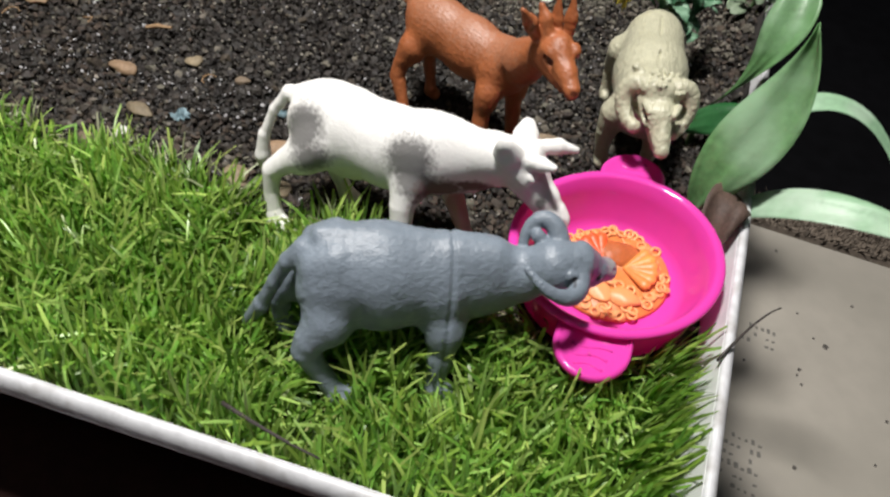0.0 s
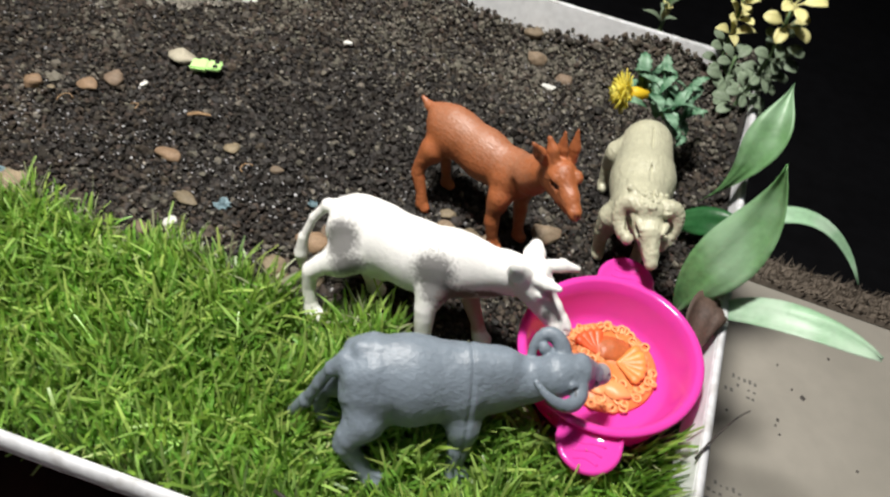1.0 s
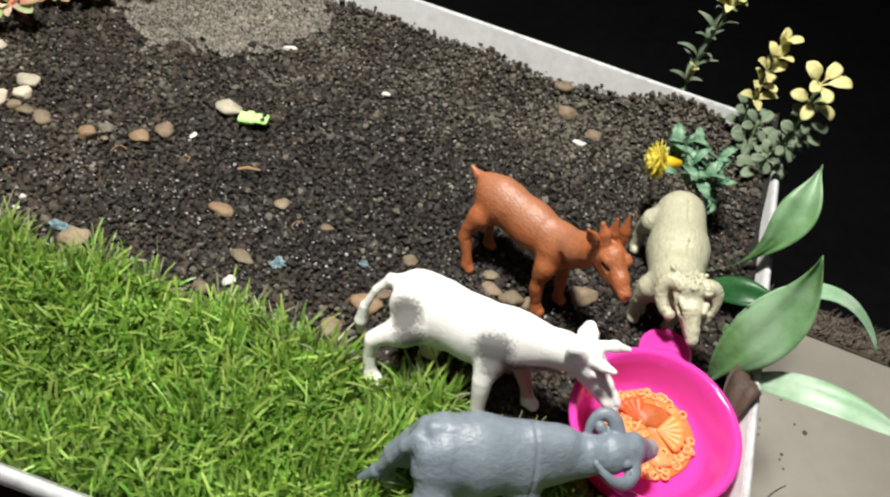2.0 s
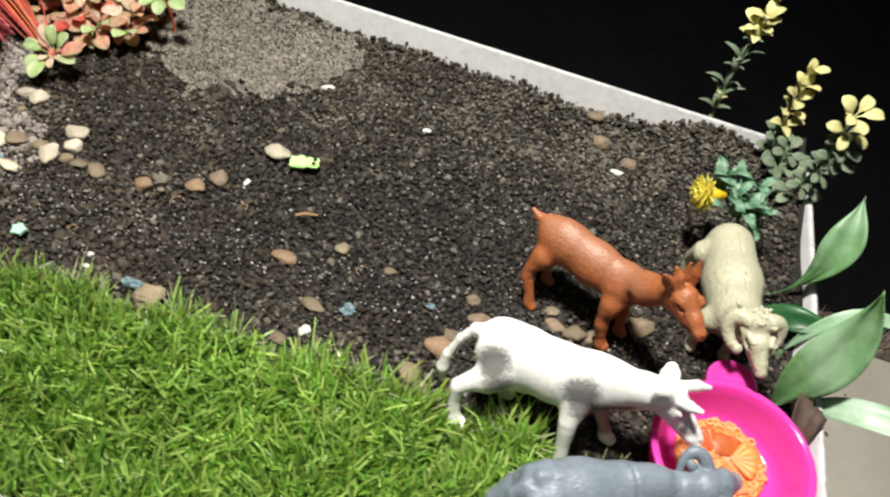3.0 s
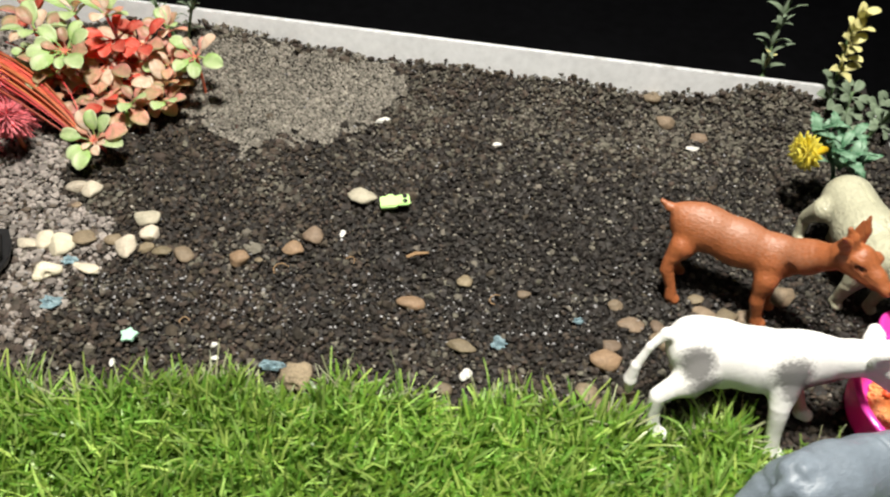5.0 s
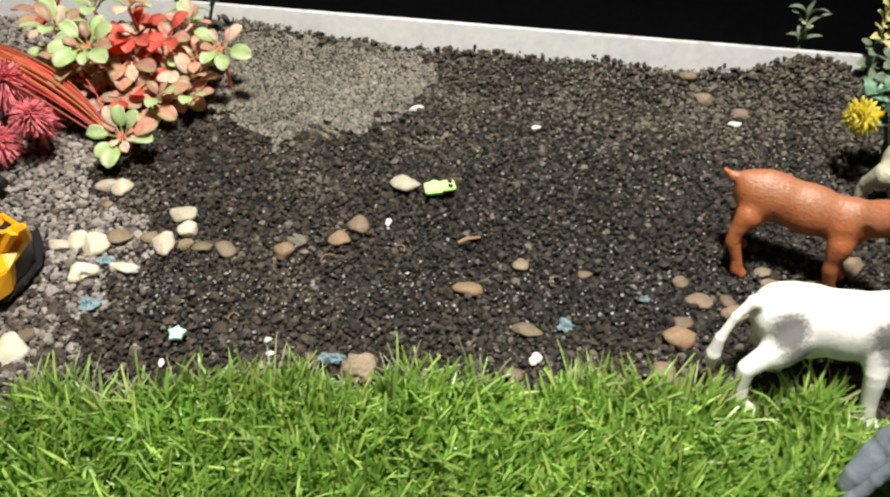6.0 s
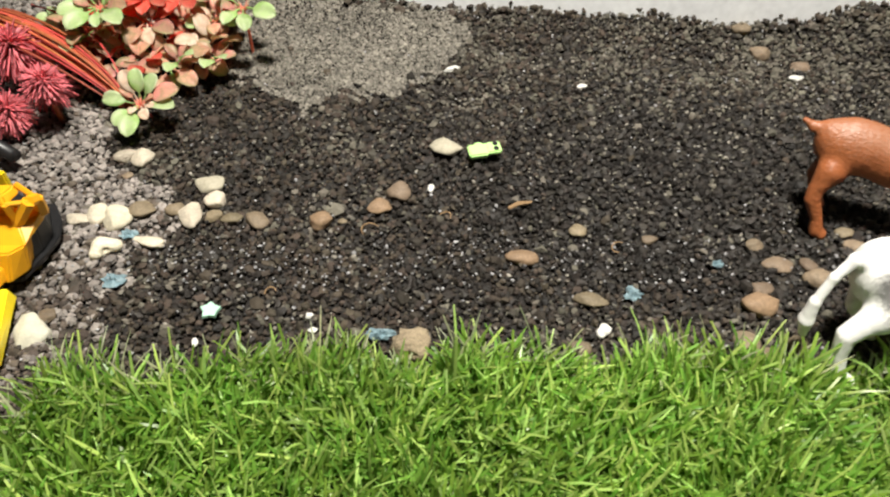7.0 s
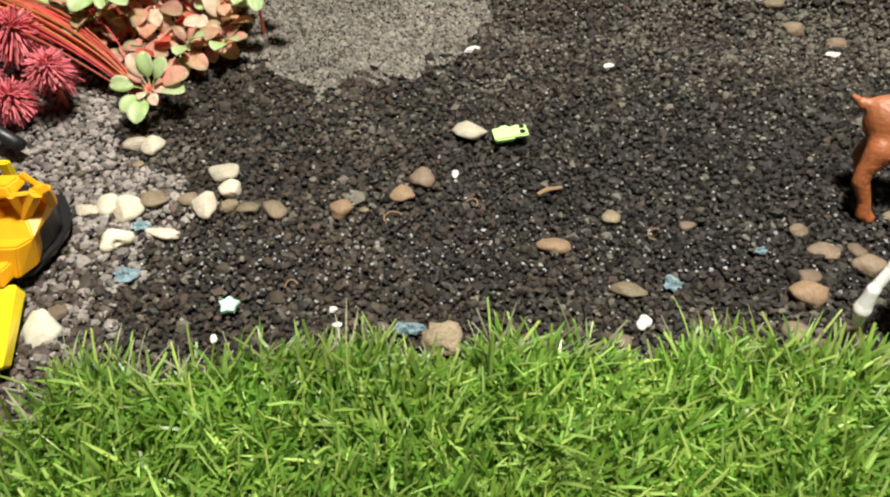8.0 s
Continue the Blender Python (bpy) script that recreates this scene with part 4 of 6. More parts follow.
ram += [((79.0, -6.2, 47.0), (81.2, -6.0, 45.6), -1.5, -1.3, 0.5, 1), ((79.0, 3.6, 47.6), (81.2, 3.4, 46.2), -1.5, -1.3, 0.5, 1), ((79.6, -5.0, 46.8), (80.8, -4.8, 46.0), 1.2, 1.1, 0.1, 1), ((79.6, 2.4, 47.4), (80.8, 2.4, 46.6), 1.2, 1.1, 0.1, 1), ((76.8, -6.8, 49.2), (80.8, -5.2, 48.6), 1.3, 0.9, 0.4, 1), ((76.8, 3.9, 49.8), (80.8, 2.8, 49.0), 1.3, 0.9, 0.4, 1),
        ((90.2, -1.6, 42.2), (91.2, -1.0, 41.6), -0.8, -0.6, 0.3, 1), ((90.4, 3.8, 42.2), (91.4, 3.2, 41.6), -0.8, -0.6, 0.3, 1), ((85.0, -3.6, 39.8), (91.4, -0.8, 38.6), -0.6, -0.5, 0.3, 1), ((66, -10, 53.5), (65, -12.5, 55), 1.8, 1.3, 0.8, 1), ((73, -8.5, 45.0), (76, -8.6, 43.4), -2.2, -1.8, 0.8, 1), ((73, 6.0, 46.0), (76, 5.6, 44.4), -2.2, -1.8, 0.8, 1)]
lock = random.Random(3)
for i in range(46):
    x, y = lock.uniform(64, 74.5), lock.uniform(-9.5, 3.6)
    z = 54.6 - 0.06 * (y + 3) ** 2 - 0.03 * (x - 69) ** 2
    ram.append(((x, y, z), (x + lock.uniform(-1.2, 1.2), y + lock.uniform(-1, 1), z + 1.5), 1.25, 0.8, 0.25, 1))
figurine("toy_ram", ram, RAM_CREAM, "cream toy ram with curled horns standing by the bowl", "toy ram", pose(0.037, 0.258, -0.001, 0, 0, -87), rough=0.08, rough_size=0.7, cell=0.44, fur=0.14, strand=(1.1, 2.4, 1.6))

# ---- bowl ----
bowl = thing("bowl", "bright pink toy bowl with two flat round handles", "toy bowl", Matrix.Translation((0.0362, 0.135, 0.0035)) @ pose(0, 0, 0, 1.5, -5, 0) @ Matrix.Scale(0.975, 4))
v, f = lathe([(0.0001, 0.0), (0.0285, 0.0), (0.0300, 0.0008), (0.0310, 0.003), (0.0334, 0.0165), (0.0338, 0.0200), (0.0350, 0.0210), (0.0355, 0.0220), (0.0350, 0.0229), (0.0330, 0.0231), (0.0320, 0.0222), (0.0305, 0.0165), (0.0272, 0.0065), (0.0255, 0.0040), (0.0230, 0.0028), (0.0001, 0.0026)], 96)
put("bowl_body", mesh_from("bowl_body", v, f, True), PINK, bowl)


def handle(angle):
    bm = bmesh.new()
    ringpts = []
    for i in range(25):
        a = math.pi * (i / 24 - 0.5)
        ringpts.append((0.0375 + 0.0122 * math.cos(a), 0.0118 * math.sin(a)))
    ringpts = [(0.0325, -0.0118)] + ringpts + [(0.0325, 0.0118)]
    layers = []
    for inset, z in ((0.0008, 0.0172), (0.0, 0.0180), (0.0, 0.0194), (0.0007, 0.0201), (0.0016, 0.0201), (0.0022, 0.0194)):
        layers.append([bm.verts.new((x - inset * max(0, (x - 0.0325) / 0.017), y * (1 - inset / 0.0118), z)) for x, y in ringpts])
    for lo, hi in zip(layers, layers[1:]):
        for i in range(len(lo)):
            j = (i + 1) % len(lo)
            bm.faces.new((lo[i], lo[j], hi[j], hi[i]))
    bm.faces.new(layers[0][::-1])
    bm.faces.new(layers[-1])
    for v in bm.verts:
        v.co = Matrix.Rotation(angle, 3, "Z") @ v.co
    return bm_mesh("handle", bm)


for angle in (85, -94):
    for k in range(3):
        path = [(0.0385 + 0.0032 * k + 0.0006 * math.sin(6 * i / 8 + k), -0.0062 + 0.0009 * k + (0.0124 - 0.0018 * k) * i / 8, 0.0193) for i in range(9)]
        v, f = tube([Matrix.Rotation(radians(angle), 3, "Z") @ Vector(q) for q in path], 0.0004, 6)
        put("handle_ridge", mesh_from("handle_ridge", v, f, True), PINK, bowl)
put("handle", handle(radians(85)), PINK, bowl)
put("handle", handle(radians(-94)), PINK, bowl)

# ---- pebbles ----
PALE = material("pale_stone", (0.57, 0.51, 0.395), 0.75, 0.22, 160, 0.7, 500, object_random=0.32, hue=0.012)
TAN = material("tan_stone", (0.205, 0.157, 0.102), 0.7, 0.25, 120, 0.4, 700, object_random=0.25, hue=0.015)
RUST = material("rust_stone", (0.25, 0.165, 0.098), 0.7, 0.25, 120, 0.4, 700, object_random=0.2)
CLAY = material("clay", (0.30, 0.238, 0.155), 0.95, 0.3, 200, 1.0, 400, depth=0.002)
BLUE_BIT = material("blue_bit", (0.22, 0.32, 0.36), 0.6, 0.2, 150, 0.5, 800, object_random=0.2)
MINT = material("mint_plastic", (0.40, 0.68, 0.52), 0.45, 0.08, 150, 0.1, 500)
LIME = material("lime_plastic", (0.55, 0.88, 0.33), 0.4, 0.06, 100, 0.1, 400)
PALE_STONE = material("chalk_stone", (0.56, 0.54, 0.44), 0.8, 0.12, 150, 0.4, 700)
WHITE_BIT = material("white_bit", (0.74, 0.73, 0.68), 0.6, 0.12, 150, 0.3, 800)
BLACK_PLASTIC = material("black_plastic", (0.016, 0.016, 0.017), 0.4, 0.2, 60, 0.1, 400)
STRAW = material("splinter_wood", (0.32, 0.20, 0.10), 0.7, 0.25, 200, 0.3, 900)


def pebble_mesh(name, w, d, h, seed, jag=0.17):
    """A worn stone: a ball with noise, cut by a few soft planes."""
    r = random.Random(seed)
    bm = bmesh.new()
    bmesh.ops.create_icosphere(bm, subdivisions=3, radius=1)
    off = Vector((r.uniform(0, 50), r.uniform(0, 50), r.uniform(0, 50)))
    cuts = []
    for i in range(7):
        n = Vector((r.uniform(-1, 1), r.uniform(-1, 1), r.uniform(-0.4, 1))).normalized()
        cuts.append((n, r.uniform(0.66, 0.88)))
    for v in bm.verts:
        p = v.co * (1 + jag * 1.7 * noise.noise(v.co * 0.9 + off))
        for n, c in cuts:
            over = p.dot(n) - c
            if over > 0:
                p = p - n * over * 0.85
        p = p * (1 + jag * 0.5 * noise.noise(v.co * 3.1 + off))
        v.co = Vector((p.x * w * 0.56, p.y * d * 0.56, p.z * h * 0.56))
    return bm_mesh(name, bm)


def pebble(x, y, w, d, mat, label, seed, category="pebble", jag=0.2, name="pebble", up=0.22, group="pebbles"):
    """A stone pressed into the soil; sizes in mm."""
    w, d = w / 1000, d / 1000
    h = min(w, d) * 0.58
    me = pebble_mesh(name, w, d, h, seed, jag)
    z = float(soil_z(np.array(x), np.array(y))) + 0.0012 + h * up
    ob = put(name, me, mat, m=pose(x, y, z, random.Random(seed).uniform(-12, 12), 0, random.Random(seed + 5).uniform(-18, 18)))
    return tagged(ob, label, category, group)


PALE_STONES = [(-382.2, 265.8, 10.9, 8.7), (-373.7, 264.0, 10.2, 11.0), (-392.1, 223.8, 11.3, 6.8), (-384.3, 225.2, 9.5, 10.7), (-375.1, 223.0, 11.6, 12.4), (-342.1, 223.7, 10.1, 12.2), (-337.0, 243.7, 12.7, 9.6), (-332.8, 233.3, 10.7, 10.6), (-357.5, 209.5, 14.7, 6.6), (-223.7, 268.8, 15.2, 11.8)]
for i, (x, y, w, d) in enumerate(PALE_STONES):
    pebble(x / 1000, y / 1000, w, d, PALE, "smooth pale cream pebble lying on the soil", 100 + i)
pebble(-0.3920, 0.1635, 12.4, 15.5, PALE_STONE, "flat white angular stone beside the turf", 140, jag=0.2, up=0.05)
TAN_STONES = [(-366.2, 228.8, 12.1, 10.6), (-350.2, 228.2, 9.2, 8.8), (-332.4, 224.4, 8.9, 5.8), (-323.5, 222.3, 9.4, 7.2), (-312.5, 221.0, 9.7, 9.2), (-388.2, 171.3, 6.1, 7.2), (-273.1, 219.6, 4.0, 3.6), (-247.6, 237.4, 10.9, 10.6), (-164.2, 213.5, 7.8, 7.4), (-134.8, 203.2, 7.6, 4.6), (-167.0, 171.4, 14.1, 7.0), (-33.4, 371.5, 11.0, 9.6), (-27.6, 351.5, 12.4, 11.4), (-7.6, 338.6, 10.4, 9.2), (-378.7, 252.6, 5.3, 4.4), (-175.6, 148.0, 7.5, 7.2)]
for i, (x, y, w, d) in enumerate(TAN_STONES):
    pebble(x / 1000, y / 1000, w, d, TAN, "rounded tan pebble half sunk in soil", 200 + i, up=0.08)
MORE_TAN = [(-94.6, 173.1, 9.4, 6.6), (-81.7, 186.2, 11.5, 8.2), (-87.7, 199.0, 7.8, 6.2), (-68.8, 185.7, 7.3, 7.4), (-110.3, 147.2, 10.7, 10.4), (-103.4, 141.3, 8.8, 7.4), (-90.2, 145.5, 8.1, 7.8), (-67.2, 177.0, 12.2, 10.4), (-44.8, 202.9, 8.1, 6.8), (-42.5, 194.3, 11.2, 7.2), (-31.9, 192.4, 11.9, 9.8), (-21.0, 192.8, 9.5, 9.4), (3.2, 208.4, 15.0, 11.6)]
for i, (x, y, w, d) in enumerate(MORE_TAN):
    pebble(x / 1000, y / 1000, w, d, TAN, "rounded tan pebble near the toy animals", 300 + i, jag=0.22, up=0.08)
for i, (x, y, w, d) in enumerate([(-283.1, 218.8, 10.5, 9.6), (-256.2, 227.6, 11.2, 8.0), (-191.2, 198.3, 13.2, 7.8), (-99.2, 164.5, 14.8, 11.2)]):
    pebble(x / 1000, y / 1000, w, d, RUST, "reddish brown pebble half sunk in soil", 340 + i)
pebble(-0.2412, 0.1485, 15, 14, CLAY, "crumbly tan lump at the turf edge", 350, "clay lump", 0.55, "clay_lump", 0.5)
crescent = figure([((-3.6, -3.2, 1.5), (-2.2, 1.2, 1.6), 2.7, 3.9, 0, 1), ((-2.2, 1.2, 1.6), (3.6, 1.6, 1.5), 3.9, 2.9, 1.5, 1), ((1.2, -3.0, 2.6), (1.8, -4.0, 2.6), -2.0, -2.0, 0.6, 1)], cell=0.45, rough=0.3, rough_size=0.4)
me = mesh_from("pebble", crescent[0], crescent[1], True)
tagged(put("pebble", me, PALE, m=pose(-0.3745, 0.2050, float(soil_z(np.array(-0.3745), np.array(0.205))) + 0.0008)), "pale cream pebble with a bite out of one side", "pebble", "pebbles")


def scrap_mesh(w, d, seed):
    """A thin torn scrap, crumpled."""
    g = random.Random(seed)
    rings, sides = 4, 17
    edge = [g.uniform(0.62, 1.12) for k in range(sides)]
    top = [(0, 0, 0.0012)]
    for i in range(1, rings + 1):
        top += [(w / 2000 * edge[k] * i / rings * math.cos(math.tau * k / sides), d / 2000 * edge[k] * i / rings * math.sin(math.tau * k / sides), g.uniform(0, 0.0022) * (1 if i < rings else 0.7)) for k in range(sides)]
    n = len(top)
    verts = top + [(x, y, z - 0.0005) for x, y, z in top]
    faces = []
    for k in range(sides):
        q = (k + 1) % sides
        faces += [(0, 1 + k, 1 + q), (n, n + 1 + q, n + 1 + k)]
        for i in range(rings - 1):
            a, b = 1 + i * sides, 1 + (i + 1) * sides
            faces += [(a + k, b + k, b + q, a + q), (n + a + q, n + b + q, n + b + k, n + a + k)]
        a = 1 + (rings - 1) * sides
        faces.append((a + k, n + a + k, n + a + q, a + q))
    return mesh_from("plastic_scrap", verts, faces)


for i, (x, y, w, d) in enumerate([(-0.3665, 0.1872, 11.2, 9.4), (-0.1487, 0.1735, 8.8, 8.0), (-0.2541, 0.1560, 13.0, 6.2), (-0.3677, 0.2136, 9.0, 6.2), (-0.1085, 0.1875, 5.1, 4.1)]):
    tagged(put("plastic_scrap", scrap_mesh(w, d, 360 + i), BLUE_BIT, m=pose(x, y, float(soil_z(np.array(x), np.array(y))) + 0.0016)), "crumpled pale blue plastic scrap on the soil", "plastic scrap", "blue scraps")
for i, (x, y, w, d) in enumerate([(-0.1650, 0.1558, 5.8, 5.4), (-0.2831, 0.1668, 3.4, 2.6), (-0.2317, 0.2415, 3.2, 6.4), (-0.2166, 0.3395, 8, 5), (-0.1424, 0.3225, 5.6, 3.4), (-0.0148, 0.3262, 9.6, 3.8), (-0.2813, 0.1594, 3.7, 2.4), (-0.3264, 0.1556, 2.4, 4.0)]):
    pebble(x, y, w, d, WHITE_BIT, "small white chip lying on the soil", 380 + i, "white chip", 0.3, "white_chip", 0.25, "white chips")


def star_mesh(radius, thick):
    bm = bmesh.new()
    ring = [(radius * (1.04 - 0.07 * (i % 3) if i % 2 == 0 else 0.66) * math.cos(math.pi * i / 5), radius * (1.04 - 0.07 * (i % 3) if i % 2 == 0 else 0.66) * math.sin(math.pi * i / 5)) for i in range(10)]
    lo = [bm.verts.new((x, y, 0)) for x, y in ring]
    hi = [bm.verts.new((x * 0.9, y * 0.9, thick)) for x, y in ring]
    bm.faces.new(lo[::-1])
    bm.faces.new(hi)
    for i in range(10):
        j = (i + 1) % 10
        bm.faces.new((lo[i], lo[j], hi[j], hi[i]))
    return bm_mesh("star_bead", bm, False)


tagged(put("star_bead", star_mesh(0.0045, 0.0013), MINT, m=pose(-0.3224, 0.1688, 0.0008, 8, 5, 20)), "mint green plastic star bead on dark soil", "bead")
lime = thing("lime_toy_piece", "bright lime green plastic toy piece on soil", "toy piece", pose(-0.2040, 0.2622, 0.0012, 4, 0, 9))
put("plate", box_mesh("plate", (-0.0085, -0.0045, 0), (0.0012, 0.0038, 0.0030), 0.0007), LIME, lime)
put("lug", box_mesh("lug", (0.0009, -0.0032, 0.0002), (0.0084, 0.0044, 0.0028), 0.0007), LIME, lime)
put("knob", box_mesh("knob", (-0.0045, 0.0030, 0.0003), (-0.0005, 0.0052, 0.0026), 0.0005), LIME, lime)
# flat black discs stand in for the dark inside of two holes
for x, y in ((0.0058, 0.0024), (0.0056, -0.0010)):
    v, f = lathe([(0.0001, 0.0026), (0.0014, 0.0026), (0.0014, 0.0031), (0.0001, 0.0031)], 16)
    put("hole_disc", mesh_from("hole_disc", [(a + x, b + y, c) for a, b, c in v], f), BLACK_PLASTIC, lime)
v, f = tube([(-0.006, -0.001, 0), (-0.001, 0.0004, 0.0008), (0.006, 0.001, 0.0002)], [0.0009, 0.0012, 0.0006], 6)
tagged(put("splinter", mesh_from("splinter", v, f), STRAW, m=pose(-0.1900, 0.2270, -0.0020, 0, 0, 8)), "thin brown wood splinter on the soil", "splinter")
for x, y, a, s in ((-0.2595, 0.2125, 40, 1.0), (-0.226, 0.221, -30, 0.7), (-0.148, 0.199, 70, 0.8), (-0.30, 0.178, 20, 0.6)):
    pts = [(0.004 * s * math.cos(k * 0.5), 0.004 * s * math.sin(k * 0.5) * (1 + 0.1 * k), 0.0018 + 0.0006 * math.sin(k)) for k in range(7)]
    v, f = tube(pts, 0.00028, 5)
    tagged(put("root_fibre", mesh_from("root_fibre", v, f), STRAW, m=pose(x, y, float(soil_z(np.array(x), np.array(y))) + 0.0012, 0, 0, a)), "thin pale curled root fibre on soil", "root fibre", "root fibres")


# ---- food in the bowl ----
ORANGE = material("orange_food", (0.76, 0.27, 0.06), 0.42, 0.12, 150, 0.3, 600, object_random=0.12, hue=0.012)
PEACH = material("peach_noodle", (0.80, 0.34, 0.12), 0.42, 0.08, 150, 0.2, 600, object_random=0.1)
RED_ORANGE = material("red_orange_food", (0.72, 0.11, 0.025), 0.42, 0.15, 150, 0.3, 600, object_random=0.15)
SIENNA = material("brown_food", (0.45, 0.12, 0.03), 0.45, 0.2, 200, 0.4, 500)
food = thing("toy_food", "moulded orange toy noodle dish inside the pink bowl", "toy food", bowl.matrix_basis @ pose(0.0015, 0.004, 0.0022) @ Matrix.Diagonal((1.13, 1.13, 0.75, 1)))
v, f = lathe([(0.0001, 0.0), (0.0180, 0.0), (0.0186, 0.0010), (0.0178, 0.0024), (0.012, 0.0034), (0.0001, 0.0038)], 48)
put("base", mesh_from("base", v, f, True), ORANGE, food)


def ring_noodle(r, t):
    verts, faces = [], []
    for i in range(14):
        a = math.tau * i / 14
        for k in range(6):
            b = math.tau * k / 6
            verts.append(((r + t * math.cos(b)) * math.cos(a), (r + t * math.cos(b)) * math.sin(a), t * math.sin(b)))
    for i in range(14):
        for k in range(6):
            faces.append((i * 6 + k, ((i + 1) % 14) * 6 + k, ((i + 1) % 14) * 6 + (k + 1) % 6, i * 6 + (k + 1) % 6))
    return mesh_from("noodle_ring", verts, faces, True)


RING = ring_noodle(0.0014, 0.00050)
RING.materials.append(PEACH)
fr = random.Random(5)
for i in range(64):
    a = math.tau * i / 64 + fr.uniform(-0.1, 0.1)
    d = fr.uniform(0.0135, 0.0176)
    put("noodle_ring", RING, None, food, m=pose(d * math.cos(a), d * math.sin(a), 0.0030 + fr.uniform(0, 0.0007), fr.uniform(-30, 30), fr.uniform(-30, 30), 0))
for i in range(26):
    d, a = 0.0105 * fr.random() ** 0.5, fr.uniform(2.2, 5.4)
    put("noodle_ring", RING, None, food, m=pose(d * math.cos(a), d * math.sin(a) + 0.001, 0.0042, fr.uniform(-35, 35), fr.uniform(-35, 35), 0))
WEDGE = figure([((0, 0, 0), (8.5, 0, 0.6), 0.9, 2.0, 0, 1)], cell=0.5)
WEDGE_MESH = {}
for key, mat in (("o", ORANGE), ("r", RED_ORANGE)):
    WEDGE_MESH[key] = mesh_from("wedge", *WEDGE, True)
    WEDGE_MESH[key].materials.append(mat)
for k, a in enumerate((-42, -24, -6, 12, 30, 48)):
    put("fan_slice", WEDGE_MESH["o"], None, food, m=pose(0.0042, 0.0012, 0.0042, 0, -6, a))
for k, a in enumerate((100, 118, 136, 154)):
    put("fan_slice", WEDGE_MESH["r"], None, food, "red-orange slice", m=pose(-0.003, 0.003, 0.0042, 0, -6, a))
put("brown_chunk", pebble_mesh("brown_chunk", 0.013, 0.010, 0.0045, 41, 0.3), SIENNA, food, "reddish brown lump", m=pose(0.0005, 0.0068, 0.0044, 0, 0, 20))
for x, y, s in ((-0.003, -0.009, 51), (0.005, -0.0105, 52), (-0.009, -0.004, 53)):
    put("smooth_piece", pebble_mesh("smooth_piece", 0.009, 0.0065, 0.0034, s, 0.08), PEACH, food, m=pose(x, y, 0.0044, 0, 0, s * 31))

# ---- leaves ----
def leaf_mesh(name, rib, width, normal, fold=0.25, wave_size=0.06, n=12, across=3, power=0.85, peak=0.5, thick=0.0004, nick=0.0, spoon=False):
    """A leaf along a bezier rib (metres). width: its half width; peak: where along the rib it is widest."""
    pts = bezier(*rib, steps=n)
    normal = Vector(normal)
    top, faces = [], []
    for i, p in enumerate(pts):
        way = (pts[min(i + 1, n)] - pts[max(i - 1, 0)]).normalized()
        side = way.cross(normal).normalized()
        up = side.cross(way).normalized()
        s = i / n
        g = s ** (math.log(0.5) / math.log(peak))
        w = width * max(0.03, math.sin(math.pi * min(max(g, 0.0), 1.0))) ** power
        if spoon:
            q = (s - 0.66) / 0.345
            w = width * max(0.10, math.sqrt(max(0.0, 1 - q * q)))
        if nick and i % 2:
            w *= 1 - nick
        for k in range(-across, across + 1):
            q = k / across
            top.append(p + side * (w * q) + up * (w * fold * abs(q) + width * wave_size * math.sin(5 * s + 4 * q) * abs(q)))
    m = 2 * across + 1
    count = len(top)
    under = []
    for i in range(n + 1):
        for k in range(m):
            j = i * m + k
            rim = k in (0, m - 1) or i in (0, n)
            under.append(top[j] - normal * (thick * (0.3 if rim else 1.0)))
    for i in range(n):
        for k in range(m - 1):
            a, b, c, d = i * m + k, i * m + k + 1, (i + 1) * m + k + 1, (i + 1) * m + k
            faces += [(a, b, c, d), (d + count, c + count, b + count, a + count)]
    edge = [k for k in range(m)] + [i * m + m - 1 for i in range(1, n + 1)] + [n * m + k for k in range(m - 2, -1, -1)] + [i * m for i in range(n - 1, 0, -1)]
    for a, b in zip(edge, edge[1:] + edge[:1]):
        faces.append((b, a, a + count, b + count))
    return mesh_from(name, top + under, faces, True)


def mm(*p):
    return tuple(Vector(q) / 1000 for q in p)


BROAD = leafy(streaked(material("broad_leaf", (0.16, 0.34, 0.13), 0.38, 0.25, 60, 0.4, 350), (0.34, 0.54, 0.33), 32, 0.40, 0.62), 0.3)
BROAD_DARK = leafy(streaked(material("dark_leaf", (0.02, 0.11, 0.03), 0.4, 0.2, 60, 0.2, 500), (0.05, 0.17, 0.06), 60, 0.45, 0.7), 0.15)
BROAD_PALE = leafy(streaked(material("pale_leaf", (0.33, 0.54, 0.34), 0.42, 0.12, 60, 0.2, 500), (0.58, 0.73, 0.58), 50, 0.45, 0.7), 0.2)
DRY_LEAF = material("dry_leaf", (0.085, 0.052, 0.040), 0.7, 0.35, 120, 0.5, 400)
STEM_GREEN = material("stem_green", (0.10, 0.17, 0.07), 0.6, 0.2, 200, 0.3, 600)
plant = thing("leafy_plant", "broad-leaved green plant arching over the tray rim", "plant", pose(0, 0, 0))
put("leaf", leaf_mesh("leaf", mm((65, 246, 2), (79, 233, 28), (85, 238, 53), (91, 269, 70)), 0.0088, (-0.35, -0.75, 0.55), 0.22, 0.24, 28, 5, 1.7, 0.70), BROAD, plant)
put("leaf", leaf_mesh("leaf", mm((63, 171, 12), (62, 172, 44), (84, 186, 52), (77.5, 196.5, 80)), 0.0116, (-0.45, -0.8, 0.35), 0.2, 0.2, 24, 5, 1.0, 0.45), BROAD, plant)
